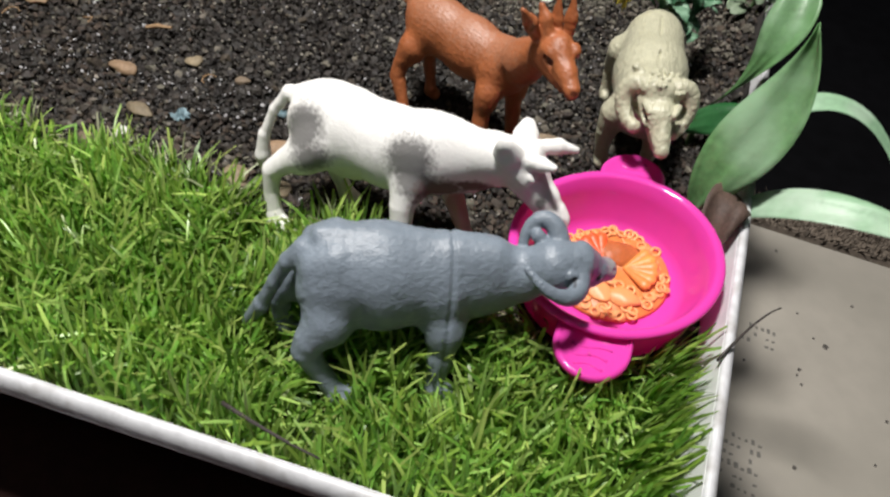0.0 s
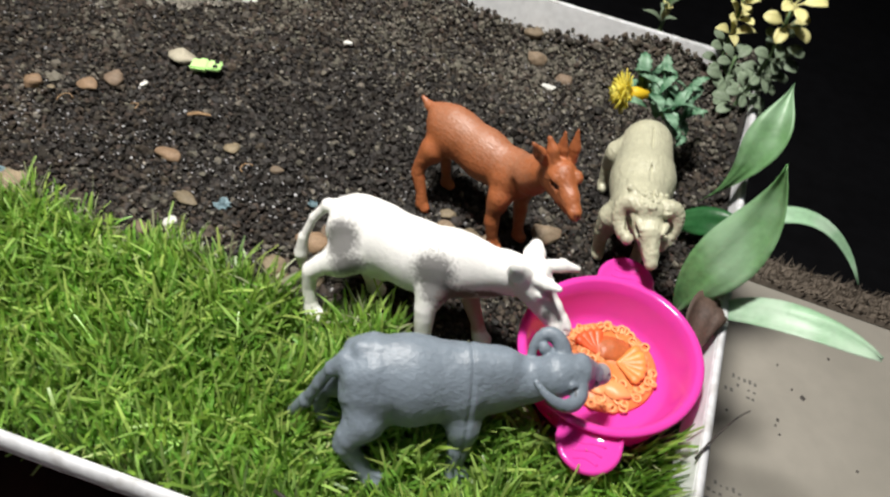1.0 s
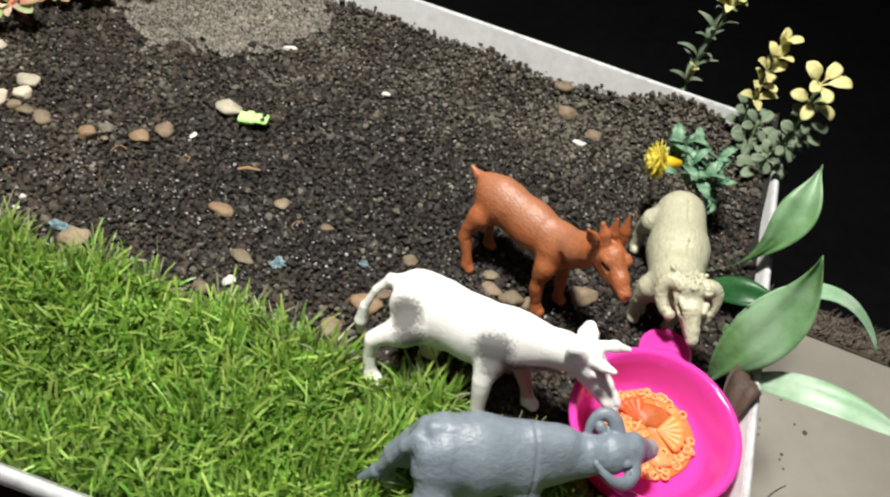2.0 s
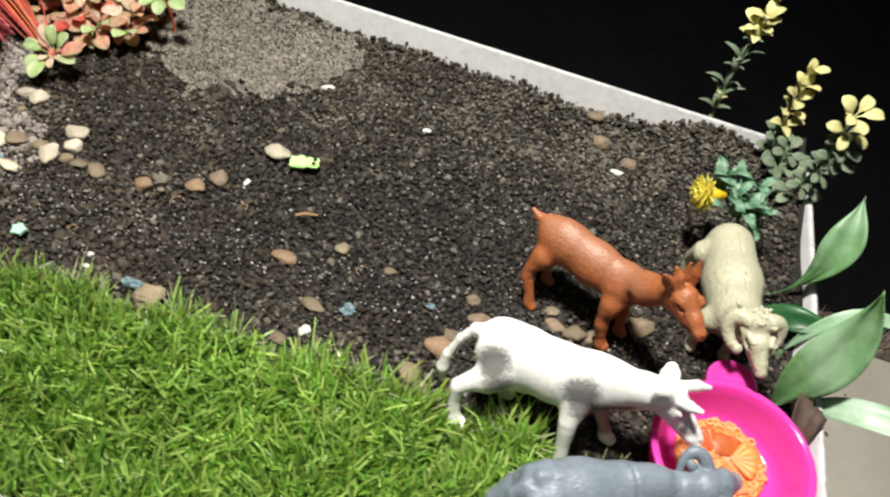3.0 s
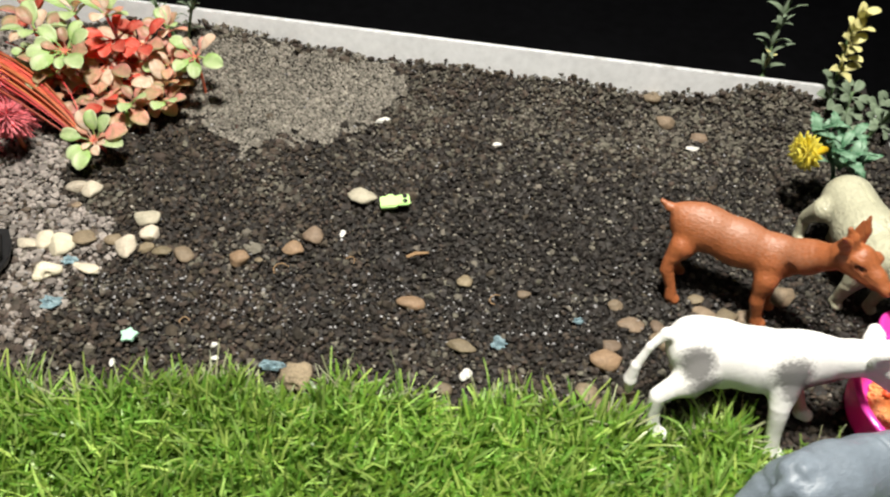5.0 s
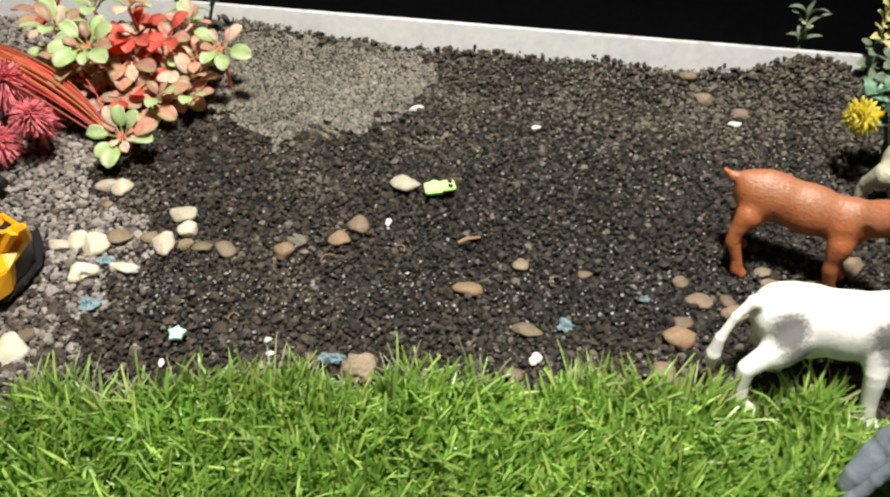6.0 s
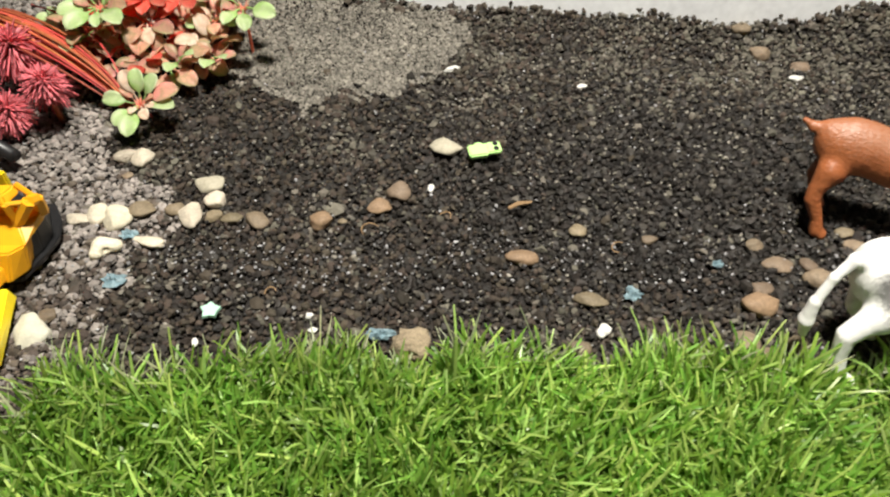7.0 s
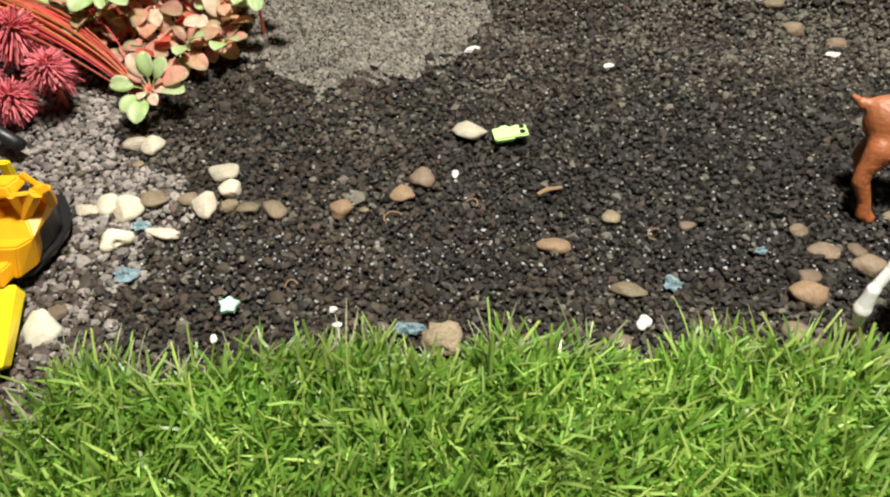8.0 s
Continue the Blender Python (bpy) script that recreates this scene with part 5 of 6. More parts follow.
put("leaf", leaf_mesh("leaf", mm((74, 208, 10), (86, 216, 50), (116, 222, 50), (137, 205, 22)), 0.0040, (-0.1, -0.4, 0.9), 0.2, 0.14, 18, 3, 0.75, 0.42), BROAD_PALE, plant)
put("leaf", leaf_mesh("leaf", mm((58, 226, 6), (66, 222, 22), (78, 216, 28), (92, 214, 24)), 0.0070, (-0.1, -0.6, 0.8), 0.2, 0.2, 16, 4, 0.8, 0.5), BROAD_DARK, plant, "dark green leaf")
put("leaf", leaf_mesh("leaf", mm((76, 174, 12), (80, 168, 34), (100, 160, 43), (126, 150, 42)), 0.0068, (0.0, -0.35, 0.95), 0.12, 0.16, 18, 4, 0.6, 0.55), BROAD_PALE, plant)
put("leaf", leaf_mesh("leaf", mm((79, 171, 12), (74, 170, 34), (66, 160, 33), (68, 150, 15)), 0.0075, (-0.2, -0.3, 0.9), 0.4, 0.4, 14, 4, 0.6, 0.5), DRY_LEAF, plant, "withered brown leaf")
for a, b in (((64, 226, -4), (64, 228, 10)), ((62, 170, -4), (62, 169, 9)), ((72, 206, -4), (72, 206, 11)), ((76, 172, -4), (74, 172, 11))):
    v, f = tube([Vector(a) / 1000, (Vector(a) + Vector(b)) / 2000 + Vector((0.001, 0, 0)), Vector(b) / 1000], [0.0018, 0.0016, 0.0012], 8)
    put("stalk", mesh_from("stalk", v, f, True), STEM_GREEN, plant)

# ---- flowering plants in the back corner ----
YELLOW_LEAF = leafy(material("yellow_leaf", (0.72, 0.68, 0.31), 0.5, 0.12, 150, 0.2, 500, object_random=0.15), 0.2)
OLIVE_LEAF = leafy(material("olive_leaf", (0.19, 0.25, 0.165), 0.55, 0.2, 150, 0.2, 500, object_random=0.2), 0.15)
GREEN_LEAF = leafy(streaked(material("deep_green_leaf", (0.047, 0.145, 0.070), 0.5, 0.2, 150, 0.3, 500, object_random=0.3), (0.24, 0.40, 0.27), 150, 0.45, 0.7), 0.15)
CORE = leafy(material("flower_core", (0.94, 0.66, 0.03), 0.5, 0.06, 150, 0.1, 500), 0.3)
PETAL = leafy(material("yellow_petal", (0.95, 0.87, 0.18), 0.5, 0.06, 150, 0.1, 500, object_random=0.08), 0.4)
OVAL = {}
for key, mat, length, half, peak, curl in (("yellow", YELLOW_LEAF, 13, 3.2, 0.66, 3), ("olive", OLIVE_LEAF, 11, 2.7, 0.6, 2), ("thin", OLIVE_LEAF, 11, 1.05, 0.5, 3), ("narrow_yellow", YELLOW_LEAF, 9, 2.0, 0.6, 3), ("green", GREEN_LEAF, 15, 3.6, 0.55, 3)):
    OVAL[key] = leaf_mesh("leaf", mm((0, 0, 0), (length * 0.35, 0, curl), (length * 0.7, 0, curl), (length, 0, 0)), half / 1000, (0, 0, 1), 0.2, 0.08, 12, 2, 0.75, peak, 0.0004, 0.28 if key == "green" else 0, key in ("yellow", "olive"))
    OVAL[key].materials.append(mat)


def leaf_at(parent, key, place, yaw, lift, size=1.0, roll=0.0, name="leaf"):
    """A leaf that starts at place (metres), points along yaw and rises by lift degrees."""
    ob = put(name, OVAL[key], None, parent)
    ob.matrix_basis = Matrix.Translation(place) @ pose(0, 0, 0, 0, 0, yaw) @ pose(0, 0, 0, 0, -lift, 0) @ pose(0, 0, 0, roll, 0, 0) @ Matrix.Scale(size, 4)
    return ob


def sprig(parent, path, key_low, key_top, pairs, tops, size=1.0, stem_r=0.0009, seed=1, top_lift=(20, 60), from_share=0.2):
    r = random.Random(seed)
    pts = bezier(*path, steps=12)
    v, f = tube(pts, [stem_r * (1.2 - 0.5 * i / 12) for i in range(13)], 7)
    stem = put("stem", mesh_from("stem", v, f, True), STEM_GREEN, parent)
    for i in range(pairs):
        s = from_share + (0.9 - from_share) * i / max(1, pairs - 1)
        p = pts[min(12, int(s * 12))]
        a = i * 90 + r.uniform(-25, 25)
        for k in (0, 180):
            leaf_at(stem, key_low, p, a + k + r.uniform(-15, 15), r.uniform(15, 50), size * r.uniform(0.75, 1.05), r.uniform(-20, 20))
    for i in range(tops):
        a = i * 360 / tops + r.uniform(-15, 15)
        leaf_at(stem, key_top, pts[12] - (pts[12] - pts[11]) * (0.9 * (i % 3)), a, r.uniform(*top_lift), size * r.uniform(0.85, 1.15), r.uniform(-15, 15))


def whorl(parent, key, centre, axis, n, size, spread, start=0.0, seed=0, roll=14):
    """A ring of leaves round an axis; spread: degrees away from the axis."""
    r = random.Random(seed)
    turn = Vector(axis).normalized().to_track_quat("Z", "Y").to_matrix().to_4x4()
    for i in range(n):
        ob = put("leaf", OVAL[key], None, parent)
        ob.matrix_basis = Matrix.Translation(Vector(centre) / 1000) @ turn @ pose(0, 0, 0, 0, 0, start + i * 360 / n + r.uniform(-14, 14)) @ pose(0, 0, 0, 0, spread - 90 + r.uniform(-10, 10), 0) @ pose(0, 0, 0, r.uniform(-roll, roll), 0, 0) @ Matrix.Scale(size * r.uniform(0.85, 1.12), 4)


def stem_along(parent, path, radius):
    v, f = tube(bezier(*mm(*path), steps=10), radius, 7)
    put("stem", mesh_from("stem", v, f, True), STEM_GREEN, parent)


corner_plant = thing("yellow_tipped_plant", "olive green plant with yellow oval tip leaves", "plant", pose(0, 0, 0))
UPRIGHT = (0.15, -0.25, 0.95)
stem_along(corner_plant, ((80, 352, 0), (79, 358, 18), (79, 368, 36), (80, 380, 64)), 0.0010)
for k, (x, y, z, key, n, size, spread) in enumerate(((80, 360, 20, "olive", 5, 1.2, 80), (79, 363, 27, "olive", 5, 1.2, 70), (79, 366, 34, "narrow_yellow", 4, 1.5, 58), (79, 370, 42, "yellow", 4, 0.95, 52), (79.4, 373, 49, "yellow", 4, 1.0, 46), (80, 377, 56, "yellow", 4, 1.05, 42), (80, 380, 63, "yellow", 4, 1.1, 28))):
    whorl(corner_plant, key, (x, y, z), UPRIGHT, n, size, spread, 40 * k, 60 + k)
FACING = (0.1, -0.5, 0.85)
stem_along(corner_plant, ((86, 326, 0), (87, 318, 20), (93, 316, 45), (90, 323, 78)), 0.0012)
for k, (x, y, z, key, n, size, spread) in enumerate(((88, 319, 20, "olive", 5, 1.2, 85), (88, 317, 30, "olive", 5, 1.05, 75), (91, 317, 42, "olive", 5, 1.1, 70), (92.5, 318, 51, "olive", 5, 1.15, 68), (92.5, 319, 60, "olive", 4, 1.2, 65), (91.5, 321, 69, "yellow", 5, 0.95, 78), (90, 323, 78, "yellow", 5, 1.12, 66))):
    whorl(corner_plant, key, (x, y, z), FACING, n, size, spread, 35 * k, 80 + k)
stem_along(corner_plant, ((84, 330, 0), (84, 338, 14), (82, 346, 22), (84, 350, 32)), 0.0010)
for k, (x, y, z, n, size) in enumerate(((84, 338, 14, 5, 1.05), (83, 343, 20, 5, 1.1), (84, 349, 28, 5, 1.1), (93, 330, 24, 5, 1.05), (100, 336, 34, 5, 1.0), (103, 346, 24, 5, 1.0))):
    whorl(corner_plant, "olive", (x, y, z), FACING, n, size, 72, 30 * k, 100 + k)
tall = thing("tall_sprig", "tall thin olive sprig with yellow top leaves", "plant", pose(0, 0, 0))
TALL = ((44, 380, 4), (40, 388, 26), (46, 402, 46), (58, 422, 84))
stem_along(tall, TALL, 0.0013)
on_tall = bezier(*TALL, steps=20)
for k, (i, key, n, size, spread) in enumerate(((5, "thin", 3, 1.5, 50), (7, "thin", 3, 1.6, 45), (9, "thin", 3, 1.7, 42), (11, "thin", 4, 1.7, 40), (13, "thin", 4, 1.6, 40), (15, "thin", 4, 1.5, 40), (16, "narrow_yellow", 4, 1.5, 55), (17, "yellow", 4, 1.2, 50), (18, "yellow", 4, 1.25, 45), (20, "yellow", 4, 1.2, 30))):
    whorl(tall, key, on_tall[i], (-0.2, -0.2, 0.95), n, size, spread, 50 * k, 120 + k, 25)
v, f = tube(mm((44, 380, 0), (43.2, 383, 10), (42.8, 386, 18)), [0.0026, 0.0028, 0.0022], 8)
put("sleeve", mesh_from("sleeve", v, f, True), STEM_GREEN, tall, "short dark stalk sleeve")
leaf_at(tall, "narrow_yellow", Vector((0.0420, 0.388, 0.022)), 150, 75, 1.5)
leaf_at(tall, "narrow_yellow", Vector((0.0430, 0.387, 0.022)), -30, 75, 1.4)

daisy = thing("yellow_flower", "yellow fringed flower with serrated green leaves", "flower", pose(0, 0, 0))
centre = Vector((0.026, 0.279, 0.039))
axis = Vector((-0.96, -0.16, -0.06)).normalized()
turn = axis.to_track_quat("Z", "Y").to_matrix().to_4x4()
PETAL_MESH = leaf_mesh("petal", mm((0, 0, 0), (3, 0, 0.8), (6.5, 0, 1.4), (10.5, 0, 0.4)), 0.0016, (0, 0, 1), 0.25, 0.05, 6, 1, 0.5, 0.6, 0.0003)
PETAL_MESH.materials.append(PETAL)
v, f = tube([centre - axis * 0.009, centre - axis * 0.003, centre + axis * 0.001], [0.0018, 0.0034, 0.0030], 10)
cup = put("flower_cup", mesh_from("flower_cup", v, f, True), CORE, daisy)
pr = random.Random(8)
for i in range(116):
    ringno = i % 4
    put("petal", PETAL_MESH, None, cup, m=Matrix.Translation(centre) @ turn @ pose(0, 0, 0, 0, 0, i * 137.5) @ pose(0, 0, 0, 0, -(14 + 20 * ringno + pr.uniform(-9, 9)), 0) @ Matrix.Scale(1.14 - 0.06 * ringno + pr.uniform(-0.08, 0.08), 4))
v, f = tube(bezier(centre - axis * 0.006, (0.038, 0.284, 0.036), (0.055, 0.288, 0.024), (0.062, 0.290, -0.004), 8), 0.0012, 7)
put("stem", mesh_from("stem", v, f, True), GREEN_LEAF, daisy)
for i in range(50):
    s = (i + 0.5) / 50
    p = Vector((0.033 + 0.026 * s, 0.284 + 0.009 * math.sin(i * 2.1), 0.040 - 0.010 * s + 0.006 * math.sin(i * 1.3)))
    yaw = pr.uniform(0, 360)
    leaf_at(daisy, "green", p, yaw, 24 + 28 * math.sin(radians(yaw)) + pr.uniform(-14, 14), pr.uniform(0.65, 1.1), pr.uniform(-25, 25))
leaf_at(daisy, "green", Vector((0.030, 0.286, 0.040)), 98, 40, 1.15)

# ---- red and green cluster at the back ----
SPOON_GREEN = leafy(streaked(material("spoon_green", (0.46, 0.66, 0.24), 0.42, 0.15, 150, 0.15, 500, object_random=0.2), (0.70, 0.78, 0.50), 90, 0.42, 0.65), 0.45)
SPOON_PINK = leafy(streaked(material("spoon_pink", (0.74, 0.40, 0.31), 0.4, 0.25, 150, 0.2, 500, object_random=0.3, hue=0.02), (0.50, 0.46, 0.24), 90, 0.48, 0.66), 0.5)
SPOON_RED = leafy(streaked(material("spoon_red", (0.74, 0.11, 0.075), 0.5, 0.25, 150, 0.2, 500, object_random=0.3), (0.80, 0.34, 0.24), 90, 0.5, 0.7), 0.5)
SPOON_CREAM = leafy(streaked(material("spoon_cream", (0.88, 0.74, 0.60), 0.5, 0.12, 150, 0.2, 500, object_random=0.1), (0.72, 0.50, 0.34), 90, 0.48, 0.66), 0.45)
NEEDLE = leafy(material("red_needle", (0.78, 0.20, 0.23), 0.5, 0.2, 150, 0.1, 500, island=0.45), 0.2)
RUST_STEM = material("rust_stem", (0.52, 0.11, 0.055), 0.55, 0.3, 150, 0.3, 600, object_random=0.4, hue=0.02)
STALK_PINK = material("stalk_pink", (0.62, 0.20, 0.13), 0.5, 0.2, 150, 0.2, 600, object_random=0.3)
for key, mat in (("g", SPOON_GREEN), ("p", SPOON_PINK), ("r", SPOON_RED), ("c", SPOON_CREAM)):
    OVAL[key] = leaf_mesh("leaf", mm((0, 0, 0), (5, 0, 2.0), (10, 0, 3.0), (15, 0, 0.5)), 0.0038, (0, 0, 1), 0.2, 0.14, 14, 3, 0.75, 0.68, 0.0005, 0.0, True)
    OVAL[key].materials.append(mat)

cluster = thing("red_green_plant", "bushy plastic plant with red and green spoon leaves", "plant", pose(0, 0, 0))
cr = random.Random(12)


def rosette(x, y, z, keys, n, size, lift=0, stem=True):
    """Spoon leaves round one point, opening towards the front."""
    p = Vector((x, y, z)) / 1000
    for i in range(n):
        yaw = i * 137.5 + cr.uniform(-14, 14)
        leaf_at(cluster, keys[i % len(keys)], p + Vector((0, 0, 0.001 * (i % 3))), yaw, lift + 16 + 28 * math.sin(radians(yaw)) + 10 * (i % 3) + cr.uniform(-10, 10), size * cr.uniform(0.8, 1.12), cr.uniform(-16, 16))
    if stem:
        foot = Vector((x + cr.uniform(-4, 4), y + cr.uniform(6, 14), -3)) / 1000
        v, f = tube(bezier(foot, foot + Vector((0, 0, 0.006)), p - Vector((0, -0.004, 0.01)), p, 6), 0.0010, 6)
        put("stem", mesh_from("stem", v, f, True), RUST_STEM, cluster)


for i in range(40):
    a, d = i * 2.4, 48 * math.sqrt((i + 0.5) / 40)
    x, y = -392 + 1.15 * d * math.cos(a), 352 + 0.8 * d * math.sin(a)
    if y < 322 or y > back_y(x / 1000) * 1000 - 12 or x > -342:
        continue
    rosette(x, y, 6 + 16 * (1 - d / 60) + cr.uniform(-3, 5), cr.choice(["ppr", "prp", "ppp", "pgp", "pcr"] if x < -372 else ["ppp", "ppg", "pcp"]), 6, cr.uniform(0.85, 1.15), stem=i % 2 == 0)


def spoon_leaves(x, y, z, rows, tip=0):
    """Single spoon leaves that spring from one shoot: key, yaw, lift, size. tip: degrees by which the shoot leans to the front."""
    p = Vector((x, y, z)) / 1000
    for i, (key, yaw, lift, size) in enumerate(rows):
        start = p + Vector((math.cos(radians(yaw)), math.sin(radians(yaw)), 0.3)) * 0.002
        lift += tip * math.sin(radians(yaw))
        leaf_at(cluster, key, start, yaw, lift, size, 25 * math.cos(radians(yaw)) + cr.uniform(-14, 14))
        v, f = tube([p - Vector((0, 0, 0.001 + 0.0006 * (i % 4))), start + Vector((math.cos(radians(yaw)), math.sin(radians(yaw)), math.tan(radians(lift)))) * 0.0015], [0.0008, 0.0005], 5)
        put("leaf_stalk", mesh_from("leaf_stalk", v, f, True), STALK_PINK, cluster)
    foot = Vector((x + cr.uniform(-3, 3), y + cr.uniform(5, 10), -3)) / 1000
    v, f = tube(bezier(foot, foot + Vector((0, 0, 0.006)), p - Vector((0, -0.003, 0.01)), p, 6), 0.0010, 6)
    put("stem", mesh_from("stem", v, f, True), RUST_STEM, cluster)


# the low front shoot
spoon_leaves(-378, 290.5, 13, (("g", -98, 6, 1.25), ("g", -128, 4, 1.0), ("g", 176, 8, 1.05), ("g", -16, 10, 1.18), ("g", 82, 42, 1.1), ("g", 40, 30, 1.05), ("p", 6, 16, 1.35), ("c", 122, 36, 1.1), ("c", -60, 14, 0.75), ("c", -30, 24, 0.6), ("c", -100, 30, 0.55), ("p", 150, 30, 0.7), ("p", -10, 40, 0.6)), 24)
# the tall green shoot
spoon_leaves(-402, 338, 40, (("g", 146, 32, 1.15), ("g", 60, 34, 1.2), ("g", -124, -8, 1.3), ("g", -48, -2, 1.4), ("g", -152, 4, 1.2), ("g", 178, 20, 0.95), ("p", -20, 12, 1.1), ("g", 20, 34, 1.15), ("g", -82, -14, 0.9), ("p", 200, 30, 0.7), ("p", 100, 50, 0.8)))
# the shoot by the pale sand
spoon_leaves(-332, 352, 32, (("g", -28, 0, 1.35), ("g", -80, -18, 1.1), ("g", -114, -5, 1.1), ("g", 157, 25, 1.05), ("c", 20, 40, 1.1), ("p", -140, 20, 0.75), ("c", 130, 45, 0.7), ("p", 60, 30, 0.8)))
spoon_leaves(-349, 353, 24, (("g", -146, 5, 1.0), ("g", -35, 5, 0.95), ("p", 176, 25, 0.8), ("p", 91, 40, 0.85), ("p", -80, 0, 1.0), ("r", 30, 30, 0.9)))
# pink shoots low on the open side
spoon_leaves(-357, 340, 12, (("p", -46, 0, 1.35), ("p", -12, 14, 1.0), ("p", -80, -4, 1.1), ("c", 157, 30, 0.75), ("p", -120, 6, 1.0), ("g", 60, 34, 0.9)), 22)
spoon_leaves(-372, 326, 12, (("p", -40, 4, 1.35), ("p", -92, 2, 1.2), ("c", 20, 22, 0.9), ("p", 119, 38, 1.1), ("g", -66, -6, 0.95), ("c", 176, 24, 0.8)), 22)
spoon_leaves(-392, 326, 16, (("p", -78, 0, 1.4), ("p", -30, 8, 1.3), ("p", -125, 6, 1.2), ("c", 60, 30, 0.8), ("p", 10, 30, 0.9), ("p", 170, 20, 1.0)), 22)
spoon_leaves(-384, 346, 27, (("p", -38, 12, 1.35), ("c", -70, 4, 1.1), ("p", -110, 6, 1.2), ("r", 10, 20, 1.1), ("r", 160, 20, 1.0)), 18)
spoon_leaves(-366, 350, 20, (("c", -60, 8, 1.1), ("p", -30, 6, 1.25), ("p", -100, 0, 1.25), ("p", 90, 30, 1.0), ("p", 180, 14, 1.0)), 18)
# red leaves deep inside
spoon_leaves(-382, 360, 36, (("r", -55, 4, 1.2), ("r", -94, -10, 1.1), ("r", -160, 20, 1.0), ("r", -26, -5, 1.1), ("c", -70, -8, 0.9), ("r", 76, 45, 1.0), ("r", -120, 4, 1.2), ("r", 20, 20, 1.2)))
spoon_leaves(-366, 360, 34, (("r", -60, 5, 1.2), ("r", -100, 0, 1.1), ("p", -30, 10, 1.2), ("r", 40, 30, 1.2), ("r", 150, 24, 1.2)))
rosette(-401, 344, 14, "prp", 8, 1.15)
rosette(-412, 334, 26, "prpg", 8, 1.2)
rosette(-381, 358, 52, "gpcg", 7, 1.15, -4)
rosette(-424, 352, 42, "gpgc", 8, 1.2)
rosette(-408, 372, 44, "gcgp", 8, 1.2)
rosette(-356, 378, 32, "pgcp", 7, 1.0)
rosette(-440, 380, 34, "gpr", 9, 1.3)


def tuft(x, y, z, r, n, seed):
    """A ball of thin needles, as one mesh."""
    g = random.Random(seed)
    verts, faces = [], []
    c = Vector((x, y, z)) / 1000
    for i in range(n):
        t = 1 - 2 * (i + 0.5) / n
        a = i * 2.39996
        way = Vector((math.sqrt(1 - t * t) * math.cos(a), math.sqrt(1 - t * t) * math.sin(a), t)) + Vector((g.uniform(-0.15, 0.15), g.uniform(-0.15, 0.15), g.uniform(-0.15, 0.15)))
        way.normalize()
        v, f = tube([c, c + way * r * 0.55 / 1000, c + (way * r * g.uniform(0.75, 1.15) + Vector((g.uniform(-1, 1), g.uniform(-1, 1), -0.16 * r))) / 1000], [0.0005, 0.0005, 0.0003], 4)
        k = len(verts)
        verts += v
        faces += [tuple(q + k for q in face) for face in f]
    return mesh_from("needle_tuft", verts, faces)


spiky = thing("spiky_red_plant", "dark red plastic plant with round needle tufts", "plant", pose(0, 0, 0))
for x, y, z, r, n, s in ((-419, 289, 28, 10, 330, 1), (-441, 285, 14, 11.5, 330, 2), (-444, 318, 30, 15, 330, 3), (-462, 296, 18, 14, 260, 4), (-462, 332, 26, 15, 220, 5), (-428, 306, 16, 13, 220, 6)):
    put("needle_tuft", tuft(x, y, z, r, n, s), NEEDLE, spiky)
    v, f = tube(mm((x - 5, y + 6, -3), (x - 2, y + 3, z * 0.5), (x, y, z)), 0.0012, 6)
    put("stem", mesh_from("stem", v, f, True), RUST_STEM, spiky)
stalks = thing("rust_stalks", "bundle of rust red plant stalks leaning to the soil", "plant stalks", pose(0, 0, 0))
for i in range(52):
    dx, dy, dz = cr.gauss(0, 6), cr.gauss(0, 4.5), cr.uniform(-4, 4)
    tip = cr.choice((0.0, 0.0, 0.0, cr.uniform(0.05, 0.5)))
    a = mm((-462 + dx, 341 + dy, 34 + dz), (-430 + dx + cr.uniform(-6, 6), 326 + dy + cr.uniform(-5, 5), 34 + dz), (-405 + dx * 0.7 + cr.uniform(-3, 3), 309 + dy * 0.7 + cr.uniform(-3, 3), 27 + dz * 0.6), (-387 + dx * 0.25 - 16 * tip, 297 + dy * 0.2 + 14 * tip, 7 + dz * 0.4 + 18 * tip))
    r = cr.uniform(0.00035, 0.0008)
    v, f = tube(bezier(*a, steps=12), [r * (1.25 - 0.05 * k) for k in range(13)], 5)
    put("stalk", mesh_from("stalk", v, f, True), RUST_STEM, stalks)
pine = thing("dark_sprig", "dark green feathery sprig by the back wall", "plant", pose(0, 0, 0))
sprig(pine, mm((-362, 404, 2), (-364, 402, 25), (-370, 398, 45), (-378, 396, 62)), "thin", "thin", 9, 6, 1.1, 0.001, 21, (10, 60), 0.2)
sprig(pine, mm((-358, 406, 2), (-352, 404, 22), (-348, 402, 35), (-340, 402, 46)), "thin", "thin", 7, 6, 1.0, 0.001, 22, (10, 60), 0.3)

# ---- toy digger ----
YELLOW = material("yellow_plastic", (0.90, 0.42, 0.010), 0.45, 0.05, 60, 0.05, 300)
LEMON = material("lemon_plastic", (0.92, 0.72, 0.02), 0.32, 0.05, 60, 0.05, 300)


